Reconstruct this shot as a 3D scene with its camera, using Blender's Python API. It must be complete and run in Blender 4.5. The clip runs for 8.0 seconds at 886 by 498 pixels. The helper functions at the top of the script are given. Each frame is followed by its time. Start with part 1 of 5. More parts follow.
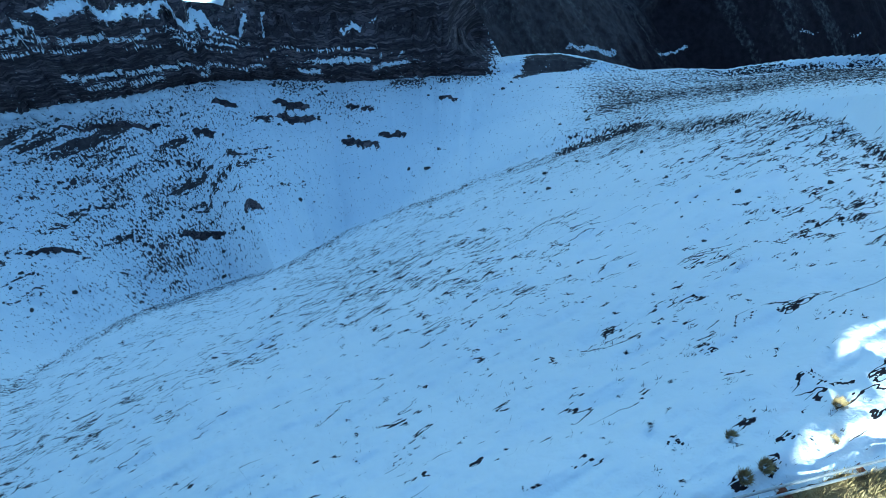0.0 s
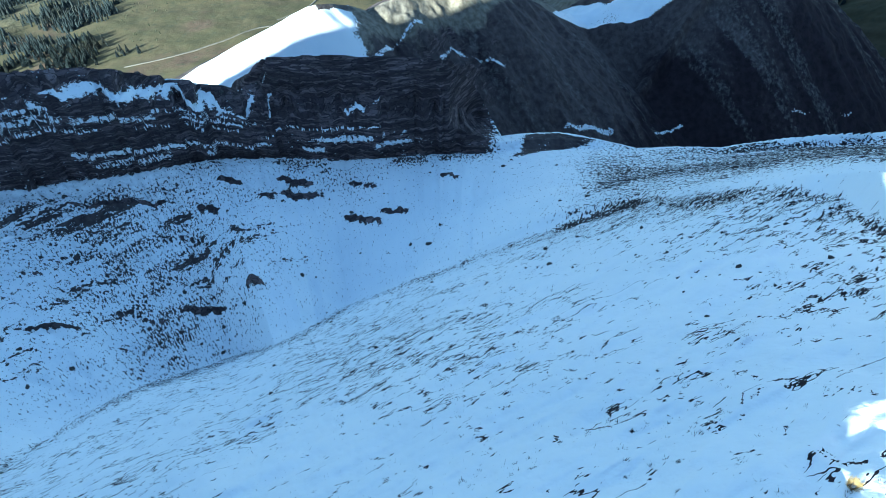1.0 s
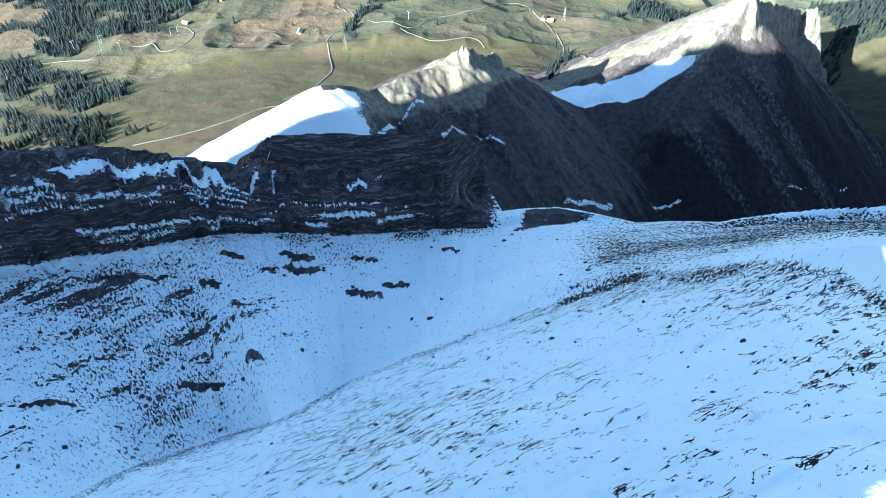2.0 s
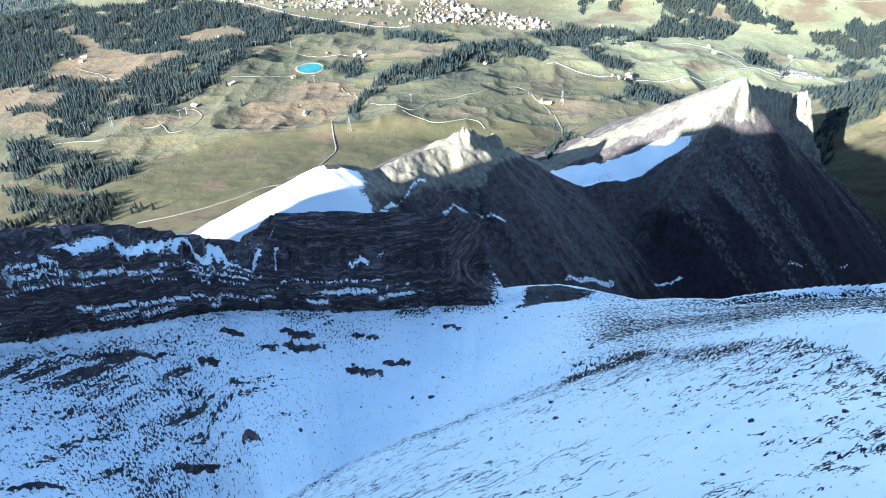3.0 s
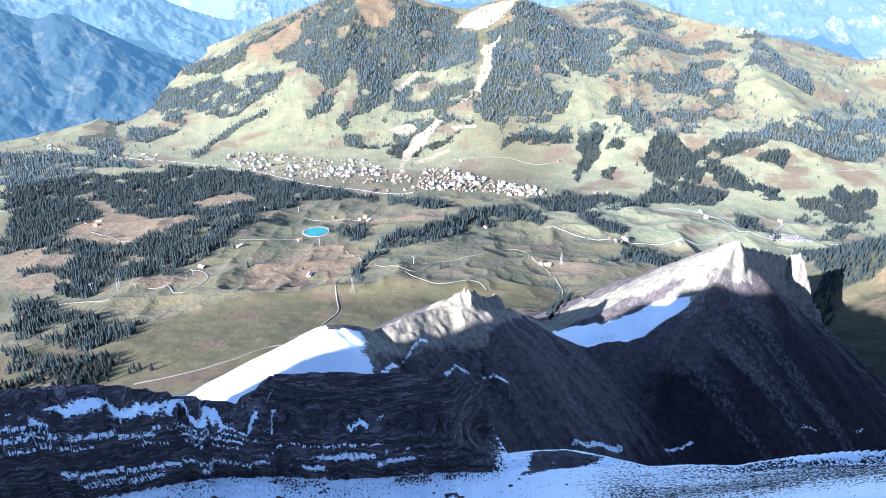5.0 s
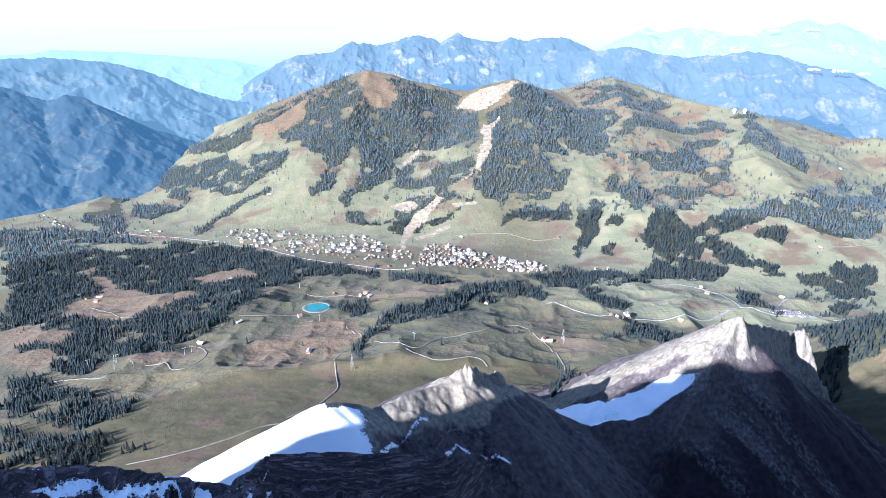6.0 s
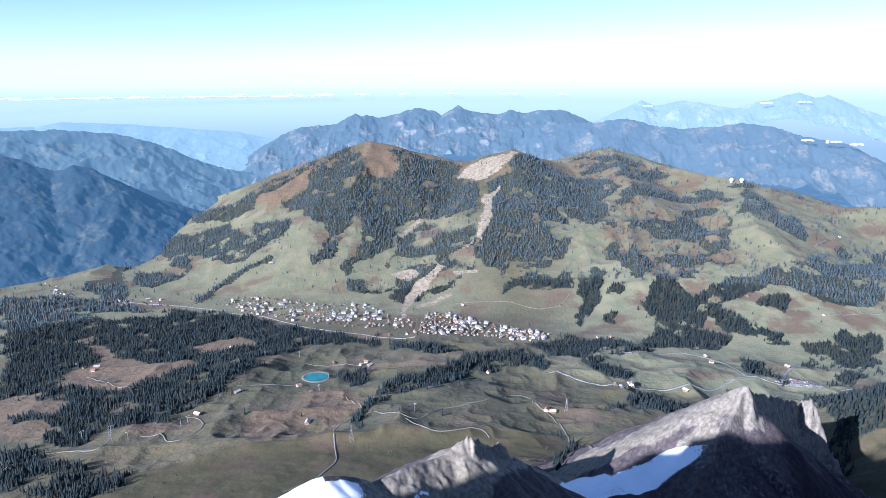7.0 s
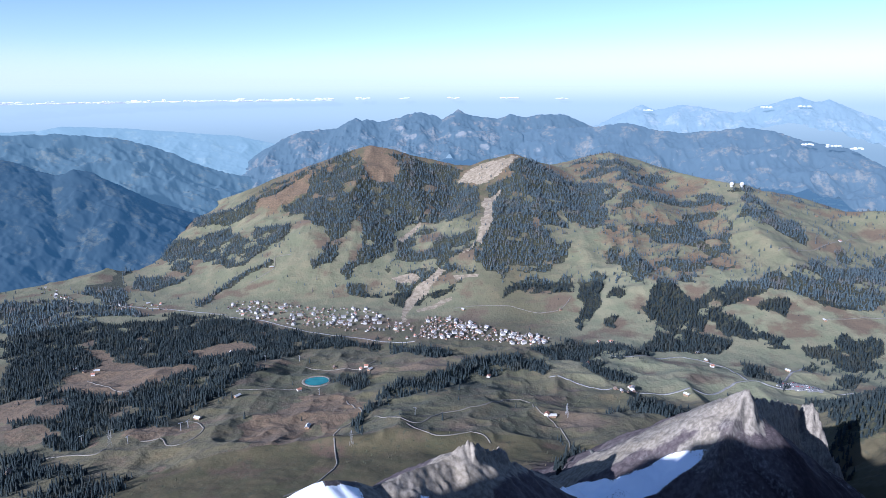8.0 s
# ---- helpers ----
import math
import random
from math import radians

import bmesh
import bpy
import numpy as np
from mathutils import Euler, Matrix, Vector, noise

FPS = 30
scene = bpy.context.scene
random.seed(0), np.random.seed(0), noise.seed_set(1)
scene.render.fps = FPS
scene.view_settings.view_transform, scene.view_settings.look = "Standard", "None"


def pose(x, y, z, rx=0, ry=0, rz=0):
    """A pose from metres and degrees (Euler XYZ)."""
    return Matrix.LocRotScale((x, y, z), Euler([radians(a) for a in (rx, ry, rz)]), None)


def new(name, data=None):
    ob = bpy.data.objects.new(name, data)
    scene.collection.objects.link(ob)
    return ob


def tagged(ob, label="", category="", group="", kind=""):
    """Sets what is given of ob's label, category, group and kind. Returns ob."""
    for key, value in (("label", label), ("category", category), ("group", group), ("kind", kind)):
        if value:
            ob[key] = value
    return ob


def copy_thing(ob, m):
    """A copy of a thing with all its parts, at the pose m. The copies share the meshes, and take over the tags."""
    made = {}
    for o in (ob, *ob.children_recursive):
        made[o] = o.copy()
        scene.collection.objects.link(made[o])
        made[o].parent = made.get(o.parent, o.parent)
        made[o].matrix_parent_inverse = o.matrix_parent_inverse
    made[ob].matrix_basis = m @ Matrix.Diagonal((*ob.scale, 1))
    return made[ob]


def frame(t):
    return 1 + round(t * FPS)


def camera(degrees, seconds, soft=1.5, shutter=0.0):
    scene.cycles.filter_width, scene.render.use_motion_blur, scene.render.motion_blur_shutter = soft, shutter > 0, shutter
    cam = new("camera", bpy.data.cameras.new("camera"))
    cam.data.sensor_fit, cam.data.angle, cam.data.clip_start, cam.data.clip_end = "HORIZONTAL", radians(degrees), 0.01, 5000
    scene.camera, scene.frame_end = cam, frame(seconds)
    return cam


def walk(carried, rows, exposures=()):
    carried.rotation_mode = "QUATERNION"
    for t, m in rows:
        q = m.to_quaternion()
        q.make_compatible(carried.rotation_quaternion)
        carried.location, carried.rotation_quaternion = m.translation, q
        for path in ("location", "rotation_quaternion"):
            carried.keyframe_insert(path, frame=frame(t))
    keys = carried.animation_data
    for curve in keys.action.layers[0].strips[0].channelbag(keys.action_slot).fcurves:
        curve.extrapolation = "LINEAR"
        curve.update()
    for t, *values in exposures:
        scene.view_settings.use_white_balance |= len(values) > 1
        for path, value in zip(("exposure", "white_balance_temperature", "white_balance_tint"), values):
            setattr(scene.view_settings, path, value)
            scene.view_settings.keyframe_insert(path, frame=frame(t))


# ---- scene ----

# ---- camera: a level tripod head that tilts up from the slope to the horizon ----
EYE = 700.0
cam = camera(65.3, 8.0, soft=0.85)
TILT = [(0.0, -0.472, -57.232, -0.452), (0.5, -0.492, -54.099, -0.389), (1.0, -0.424, -51.006, -0.335), (1.5, -0.425, -47.95, -0.264),
        (3.0, -0.312, -38.482, -0.132), (3.5, -0.266, -35.209, -0.121), (4.0, -0.264, -31.88, -0.09), (4.5, -0.216, -28.562, -0.09),
        (6.0, -0.107, -18.983, -0.07), (6.5, -0.066, -15.981, -0.04), (7.0, -0.027, -13.341, -0.013), (7.5, -0.015, -13.041, 0.0), (8.0, 0.0, -13.0, 0.0)]
walk(cam, [(t, pose(0, 0, EYE, 90 + pitch, roll, yaw)) for t, yaw, pitch, roll in TILT],
     exposures=[(0.0, 2.0, 5040, -13), (0.5, 2.14, 5250, -12), (1.5, 2.36, 5470, -8), (3.0, 2.65, 5720, 0), (4.5, 2.58, 5480, 11), (6.0, 2.1, 5260, 17), (7.0, 1.47, 5170, 19), (8.0, 1.14, 5150, 20)])

# ---- daylight: low afternoon sun from behind the summit ridge ----
SUN_BEARING, SUN_HEIGHT = 44.0, 24.2  # where the light travels to, and the sun's elevation
world = bpy.data.worlds.new("world")
scene.world = world
world.use_nodes = True
sky = world.node_tree.nodes.new("ShaderNodeTexSky")
sky.sky_type, sky.sun_disc = "NISHITA", False
sky.sun_elevation, sky.sun_rotation = radians(SUN_HEIGHT), radians(SUN_BEARING + 180)
sky.altitude, sky.air_density, sky.dust_density, sky.ozone_density = 2500, 1.0, 0.6, 1.1
world.node_tree.links.new(sky.outputs[0], world.node_tree.nodes["Background"].inputs[0])
world.node_tree.nodes["Background"].inputs[1].default_value = 0.065
sun = new("sun", bpy.data.lights.new("sun", "SUN"))
sun.data.energy, sun.data.angle, sun.data.color = 5.0, radians(0.5), (1.0, 0.95, 0.87)
sun.matrix_world = pose(0, 0, EYE + 300, 90 - SUN_HEIGHT, 0, -SUN_BEARING)

# ---- the lie of the land: heights below the summit, by bearing and distance from it ----
def lattice(ix, iy, seed):
    h = (ix.astype(np.int64) * 374761393 + iy.astype(np.int64) * 668265263 + seed * 974634777) & 0xFFFFFFFF
    h = ((h ^ (h >> 13)) * 1274126177) & 0xFFFFFFFF
    h = (h ^ (h >> 16)) & 0xFFFF
    return h / 32767.5 - 1.0


def grain(x, y, seed=0):
    """Smooth value noise between -1 and 1 with cells of one metre."""
    fx, fy = np.floor(x), np.floor(y)
    u, v = x - fx, y - fy
    u, v = u * u * u * (u * (u * 6 - 15) + 10), v * v * v * (v * (v * 6 - 15) + 10)
    a, b = lattice(fx, fy, seed), lattice(fx + 1, fy, seed)
    c, d = lattice(fx, fy + 1, seed), lattice(fx + 1, fy + 1, seed)
    return (a * (1 - u) + b * u) * (1 - v) + (c * (1 - u) + d * u) * v


def rough(x, y, size, octaves=4, seed=0, gain=0.5):
    """Layered noise whose largest swells are size metres across."""
    total, weight, f = 0.0, 1.0, 1.0 / size
    for k in range(octaves):
        total = total + weight * grain(x * f + 17.3 * k, y * f - 9.1 * k, seed + k)
        weight, f = weight * gain, f * 2.03
    return total


def jagged(x, y, size, octaves=4, seed=0):
    """Ridged noise from 0 to about 1, with sharp crests."""
    total, weight, f = 0.0, 0.55, 1.0 / size
    for k in range(octaves):
        total = total + weight * (1 - np.abs(grain(x * f + 5.1 * k, y * f + 3.7 * k, seed + k)) * 2)
        weight, f = weight * 0.5, f * 2.1
    return total


def flat(bearing, distance):
    a = np.radians(bearing)
    return distance * np.sin(a), distance * np.cos(a)


def tent(x, y, crest, near, far, cap=0.0):
    """Height of a ridge: crest rows are bearing, distance, drop; its flanks fall with the two slopes, its end is cut off by cap."""
    best = np.full(x.shape, -2000.0)
    for (b0, d0, h0), (b1, d1, h1) in zip(crest, crest[1:]):
        (x0, y0), (x1, y1) = flat(b0, d0), flat(b1, d1)
        ex, ey = x1 - x0, y1 - y0
        raw = ((x - x0) * ex + (y - y0) * ey) / (ex * ex + ey * ey)
        t = np.clip(raw, 0, 1)
        dx, dy = x - x0 - t * ex, y - y0 - t * ey
        side = ex * dy - ey * dx
        dist = np.hypot(dx, dy)
        fall = np.where(side < 0, near, far) * dist
        if cap and (b1, d1) == tuple(crest[-1][:2]):
            fall = fall + cap * np.maximum(0, raw - 1) * np.hypot(ex, ey)
        best = np.maximum(best, -(h0 + (h1 - h0) * t) - fall)
    return best


def away(x, y, crest):
    """Level distance from a crest line."""
    best = np.full(x.shape, 9999.0)
    for (b0, d0, _), (b1, d1, _) in zip(crest, crest[1:]):
        (x0, y0), (x1, y1) = flat(b0, d0), flat(b1, d1)
        t = np.clip(((x - x0) * (x1 - x0) + (y - y0) * (y1 - y0)) / ((x1 - x0) ** 2 + (y1 - y0) ** 2), 0, 1)
        best = np.minimum(best, np.hypot(x - x0 - t * (x1 - x0), y - y0 - t * (y1 - y0)))
    return best


def smooth_max(a, b, k):
    h = np.clip(0.5 + 0.5 * (a - b) / k, 0, 1)
    return b + (a - b) * h + k * h * (1 - h)


def ramp(v, lo, hi):
    t = np.clip((v - lo) / (hi - lo), 0, 1)
    return t * t * (3 - 2 * t)


BEARINGS = [-95, -75, -59, -44, -38, -31.5, -24, -19.5, -17.5, -16, -10, -2, 1, 3, 5, 7, 13, 21, 28.6, 34, 40, 50, 75, 95]
GULLY = [1.10, 1.20, 1.31, 1.40, 1.43, 1.47, 1.51, 1.49, 1.47, 1.46, 1.40, 1.34, 1.31, 1.29, 1.25, 1.21, 1.10, 1.0, 0.92, 0.85, 0.76, 0.66, 0.5, 0.4]
FOOT = [0.60, 0.64, 0.70, 0.755, 0.80, 0.842, 0.865, 0.888, 0.895, 0.905, 0.935, 0.935, 0.93, 0.93, 0.93, 0.925, 0.90, 0.87, 0.825, 0.765, 0.70, 0.60, 0.43, 0.35]
LEDGE = [0.50, 0.53, 0.60, 0.635, 0.65, 0.69, 0.75, 0.79, 0.80, 0.81, 0.825, 0.845, 0.86, 0.875, 0.89, 0.90, 0.875, 0.865, 0.815, 0.75, 0.68, 0.58, 0.40, 0.32]
BASE = [0.47, 0.50, 0.55, 0.585, 0.605, 0.645, 0.71, 0.75, 0.76, 0.765, 0.78, 0.80, 0.81, 0.825, 0.85, 0.888, 0.862, 0.863, 0.81, 0.745, 0.675, 0.57, 0.39, 0.31]
RIM = [0.45, 0.48, 0.53, 0.565, 0.587, 0.625, 0.69, 0.735, 0.725, 0.685, 0.697, 0.712, 0.725, 0.75, 0.80, 0.885, 0.86, 0.861, 0.807, 0.74, 0.671, 0.56, 0.38, 0.3]
RIM_AT = [330, 330, 328, 316, 307, 288, 262, 247, 262, 277, 281, 283, 280, 270, 250, 234, 238, 240, 254, 272, 292, 300, 300, 300]

OUTCROPS = [(-16.8, 192, 4.4, 3.0, -0.6), (-32.7, 218, 6.0, 1.8, -2.4), (-25.9, 196, 1.4, 4, -3.1), (-9.4, 171, 2.4, 2.2, -1.3), (-9.0, 194, 1.9, 2.4, -1.5), (1.5, 190, 1.6, 1.3, -0.7), (-23.5, 143, 1.6, 2.5, -1.6), (-30.7, 151, 2.7, 2.4, -1.3), (-38.3, 160, 1.5, 1.0, -1.8), (-36.5, 154, 2.1, 1.7, -1.5), (-45.7, 165, 2.5, 1.8, -2.9), (-15.9, 201, 2.5, 2.8, -0.6), (-22.9, 208, 1.2, 3.0, -0.8), (-5.3, 171, 2.0, 1.7, -0.7), (-40.2, 198, 2.6, 1.0, -2.3), (-29.2, 187, 2.8, 1.0, -2.7), (-44.0, 196, 1.8, 1.0, -2.9)]

CREST_AT = [-600, -400, -200, -60, 0, 50, 150, 400, 800]
CREST_HEIGHT = [-260, -170, -90, -38, -28.6, -26, -30, -80, -200]
# unseen crest behind the eye, heights fitted to where its shadow must end
SUMMIT = [(-143.7, 37.2, 5.4), (-115.2, 85, -15), (-107.6, 126, -29), (-102.2, 180, -42), (-98.0, 244, -58), (-96.0, 289, -68), (-95.5, 303, -70), (-94.8, 337, -69), (-94.3, 361, -64), (-93.5, 407, -55), (-93.3, 428, -46), (-93.3, 439, -38), (-93.2, 450, -6), (-93.0, 460, 39), (-92.3, 506, 71), (-90.7, 633, 110)]


def near_slope(x, y):
    """The snowed-up grass face below the summit crest, which runs from the south-west to the north-east."""
    s, c = -0.5 * x + 0.866 * y, 0.866 * x + 0.5 * y
    steep = 1.27 - 0.06 * ramp(-np.degrees(np.arctan2(x, y)), 28, 46)
    drop = 33.33 + steep * (s - 4.2)
    drop = np.where(s < 4.2, 33.33 + 1.27 * (s - 4.2) + 0.072 * (s - 4.2) ** 2, drop)
    drop = np.where(s < -7.5, 28.33 - 0.415 * (s + 7.5), drop)
    drop = drop - (np.interp(-c, CREST_AT, CREST_HEIGHT) + 28.6) * ramp(-s, -45, 6)
    d, b = np.hypot(x, y), np.degrees(np.arctan2(x, y))
    edge = np.interp(b, [13, 21, 28.6, 36, 42, 50, 60], [170, 135, 113, 92, 82, 75, 70])
    drop = drop + np.where((b > 10) & (b < 80) & (s > -1), 0.02 * np.maximum(0, d - edge) ** 2 * ramp(b, 12, 24), 0)
    return -drop


def foot_at(b):
    """Distance of the foot of the cliffs, which lies about two hundred metres below the summit."""
    return np.clip(200 / np.interp(b, BEARINGS, FOOT), 190, 285)


def rim_at(b):
    """Distance of the rim, close above the foot where it is a cliff."""
    wall = foot_at(b) * 1.085 + 2
    return wall + (np.interp(b, BEARINGS, RIM_AT) - wall) * ramp(b, 1, 7)


def bowl(x, y):
    """The cirque under the face, its cliff bands and its rim."""
    d, b = np.hypot(x, y) + 1e-6, np.degrees(np.arctan2(x, y))
    wob = b + 0.35 * rough(x, y, 40, 3, 3)
    g, f, l, low, r = (np.interp(wob, BEARINGS, v) for v in (GULLY, FOOT, LEDGE, BASE, RIM))
    far = rim_at(b)
    dg = np.clip(28 / np.maximum(0.05, g - (1.27 - 0.06 * ramp(-b, 28, 46)) * np.cos(np.radians(b + 30))), 40, 130)
    buttress = 1.3 * rough(b * 0.8, b * 0, 1.0, 4, 8) * (1 - ramp(b, 0, 6))
    df = foot_at(b) + buttress
    dl = df * 1.022
    db = np.maximum(far - 6 + 1.5 * buttress, dl + 2)
    hg, hf, hl, hb, hr = -g * dg, -f * df, -l * dl, -low * db, -r * far
    z = np.where(d < dg, hg - (0.35 + 2.2 * ramp(b, 30, 45)) * (dg - d), 0)
    z = np.where((d >= dg) & (d < df), hg + (hf - hg) * (d - dg) / (df - dg), z)
    z = np.where((d >= df) & (d < dl), hf + (hl - hf) * (d - df) / (dl - df), z)
    z = np.where((d >= dl) & (d < db), hl + (hb - hl) * (d - dl) / (db - dl), z)
    z = np.where((d >= db) & (d < far), hb + (hr - hb) * (d - db) / (far - db), z)
    z = np.where(d >= far, hr - 1.35 * (d - far), z)
    cliff = ramp(d, df - 4, df + 1) * (1 - ramp(d, far + 10, far + 30)) * (1 - ramp(b, 3, 9)) * ramp(b, -90, -70)
    return z, cliff


def terraces(z, x, y, beds, seed):
    """Beds of rock between the foot and the rim of the cliff: the height in steps with steep risers."""
    b = np.degrees(np.arctan2(x, y))
    foot, rise = -201.0 - 0.03 * b, 21.0
    q = (z - foot) / rise * beds + 0.10 * rough(x, y, 60, 2, seed) + 0.05 * rough(x, y, 7, 3, seed + 5)
    k = np.floor(q)
    u = q - k
    lift = 0.45 + 0.3 * lattice(k, k * 0, seed)
    return (k + np.clip((u - 1 + lift) / np.maximum(lift, 0.1), 0, 1) ** 0.7 * 0.9 + 0.1 * u - q) * rise / beds


def outcrops(x, y):
    """Low rock ribs that break through the snow of the cirque."""
    d, b = np.hypot(x, y), np.degrees(np.arctan2(x, y))
    out = np.zeros(np.shape(x))
    fray, sway = 0.5 * rough(x, y, 5, 4, 101), 1.5 * rough(b * 0.5, b * 0, 1.0, 3, 102)
    for b0, d0, hb, hd, tilt in OUTCROPS:
        e = np.abs((b - b0) / hb) ** 2 + ((d - d0 - tilt * (b - b0) - sway) / hd) ** 2
        out = np.maximum(out, 1 - ramp(e + fray, 0.35, 1.0))
    return out


def near_height(x, y):
    n = near_slope(x, y)
    b, cliff = bowl(x, y)
    z = smooth_max(n, b, 4.0)
    z = np.maximum(z, tent(x, y, SUMMIT, 1.7, 0.9) + 5 * ramp(np.hypot(x, y), 60, 120) * (jagged(x, y, 30, 3, 58) - 0.4))
    on_face = ramp(n - b, -3, 6)
    d = np.hypot(x, y)
    fine = ramp(d, 8, 40)
    z = z + (1 - cliff) * (0.9 * fine * rough(x, y, 18, 4, 21) * (0.4 + 0.6 * on_face) + 0.26 * rough(x, y, 2.4, 3, 25))
    along, down = 0.866 * x + 0.5 * y, -0.5 * x + 0.866 * y
    z = z + on_face * (1 - cliff) * 0.45 * rough(along / 4.0, down, 1.9, 3, 31)
    broken = (1 - on_face) * (1 - cliff) * np.exp(-((np.degrees(np.arctan2(x, y)) + 38) / 26) ** 2) * ramp(d, 110, 150)
    z = z + broken * (0.8 * terraces(z, x, y, 6, 45) * ramp(rough(x, y, 30, 2, 47), -0.3, 0.3) + 0.5 * rough(x, y, 3, 3, 46))
    z = z + 0.9 * outcrops(x, y)
    z = z + cliff * (terraces(z, x, y, 6, 41) + 0.5 * terraces(z, x, y, 17, 42) + 0.3 * rough(x, y, 5, 4, 43))
    return z, cliff, on_face


def crest_line(text):
    """Crest rows from words of bearing:distance:slope, the slope being that of the line of sight from the summit."""
    rows = [[float(v) for v in word.split(":")] for word in text.split()]
    return [(b, d, d * slope) for b, d, slope in rows]


RIDGE_ONE = crest_line("-25:372:.769 -21.3:374:.726 -19.2:376:.682 -16.8:379:.651 -13.9:385:.624 -11.7:392:.606 -10.7:395:.602 -9.5:400:.602 -8.2:405:.608 -7.5:408:.621 -6.7:412:.624 -5.7:417:.617 -4.2:425:.604 -2:443:.589 -.4:456:.579 .7:463:.566 1.6:467:.556 2.6:470:.566 3.8:486:.572 5:503:.568 6.4:520:.577 7.7:528:.594 8.9:533:.612 10.9:538:.634 12.2:543:.637 14.1:550:.639 15.4:556:.625 17.9:567:.614 19.8:580:.595 22:594:.566")
APRON = crest_line("22:596:.566 24.5:618:.560 26:640:.557 28:700:.552 30.5:750:.548 33:778:.549 35.8:800:.567 38.8:820:.574 44:850:.60")
RIDGE_TWO = crest_line("9.9:664:.613 12.4:662:.585 13.8:661:.564 16.6:660:.527 18.8:659:.501 20.8:657:.474 22.8:653:.445 24.3:650:.423 25.3:646:.411")
PINNACLES = crest_line(".7:465:.566 1.4:468:.550 2:469:.541 2.4:470:.541 2.7:472:.556 3.05:476:.544 3.4:481:.561 4:489:.556 4.5:496:.553 5.1:504:.551 5.6:511:.554 6:516:.561 6.5:523:.572 7.2:530:.588")
TOWER = crest_line("23.4:642:.436 24.3:646:.423 25:644:.413 25.5:644:.410 25.9:668:.421 26.8:705:.419 27.9:765:.420 28.9:812:.418 29.2:818:.434 29.5:816:.412 30:812:.410 30.7:806:.440 31.5:800:.477 32.1:798:.484")
BAND = crest_line("-19.5:349:.775 -18.2:350:.718 -16.7:351:.690 -14:352:.692 -12:354:.695 -10.1:357:.703 -7.8:361:.715 -4.4:369:.721 -1:381:.718 1.3:392:.721 4.2:410:.731 7.2:430:.75 10:450:.78")
SIDE_RANGE = [(33.0, 1150, 500), (35.5, 1120, 420), (40, 1080, 340), (50, 1000, 250), (65, 950, 180)]
LINE, FALL = (0.76, 0.65), (0.65, -0.76)


def ridge_bodies(x, y):
    """The front ridge with its rock band, the slab behind it, the towers and the range to the east."""
    wx, wy = x + 1.2 * rough(x, y, 30, 3, 52), y + 1.2 * rough(x, y, 30, 3, 53)
    one = np.maximum(tent(wx, wy, RIDGE_ONE, 0.74, 0.75), tent(wx, wy, APRON, 0.58, 0.5))
    two = tent(wx, wy, RIDGE_TWO, 0.8, 0.8, 2.5)
    fx, fy = x + 2.2 * rough(x, y, 13, 3, 60) + 1.2 * grain(x / 4, y / 4, 54), y + 2.2 * rough(x, y, 13, 3, 59) + 1.2 * grain(x / 4, y / 4, 61)
    tower = np.maximum(tent(fx, fy, TOWER, 2.6, 2.4), tent(fx, fy, PINNACLES, 1.7, 2.0))
    ux, uy = x + 1.6 * rough(x, y, 11, 4, 48), y + 1.6 * rough(x, y, 11, 4, 49)
    band = tent(ux, uy, BAND, 1.5, 1.0)
    return one, two, tower, tent(wx, wy, SIDE_RANGE, 0.75, 0.75), band


def ridge_height(x, y):
    d, b = np.hypot(x, y), np.degrees(np.arctan2(x, y))
    near, _ = bowl(x, y)
    near = near - 0.2 * np.maximum(0, d - 345)
    floor = -(405 + 0.26 * (d - 480)) + (5 - 3.5 * ramp(d, 560, 700)) * rough(x, y, 60, 4, 51)
    z = smooth_max(near, floor, 15)
    one, two, tower, side, band = ridge_bodies(x, y)
    top = np.maximum(one, two)
    body = smooth_max(np.maximum(top, 0.7 * top + 0.3 * (smooth_max(one, two, 10))), side, 10)
    across, down = x * LINE[0] + y * LINE[1], x * FALL[0] + y * FALL[1]
    gap = np.minimum(away(x, y, RIDGE_ONE), away(x, y, RIDGE_TWO))
    off = ramp(gap, 2, 22) * ramp(b, -9, -3)
    body = body + off * (3.2 * rough(across, down / 6, 24, 3, 57) + 2.0 * (jagged(across, down / 3, 13, 3, 55) - 0.45))
    body = body + 1.2 * rough(x, y, 9, 4, 50) * (0.12 + 0.88 * ramp(b, -9, -4))
    body = np.maximum(body, tower + 5 * (jagged(x, y, 9, 4, 56) - 0.5))
    beds = band / 5.0 + 0.25 * rough(x, y, 30, 2, 62)
    band = band + 2.6 * (np.clip((beds - np.floor(beds)) * 2.2, 0, 1) - (beds - np.floor(beds))) + 0.5 * rough(x, y, 4, 3, 63)
    body = np.maximum(body, np.where(b < 12, band - 40 * ramp(b, 3, 11), -2000))
    z = smooth_max(z, body, 8)
    behind = ramp(np.abs(b), 82, 95)
    return np.where(behind > 0, np.maximum(z, np.maximum(near_slope(x, y), tent(x, y, SUMMIT, 1.7, 0.9) + 5 * (jagged(x, y, 30, 3, 58) - 0.4)) - 400 * (1 - behind)), z)


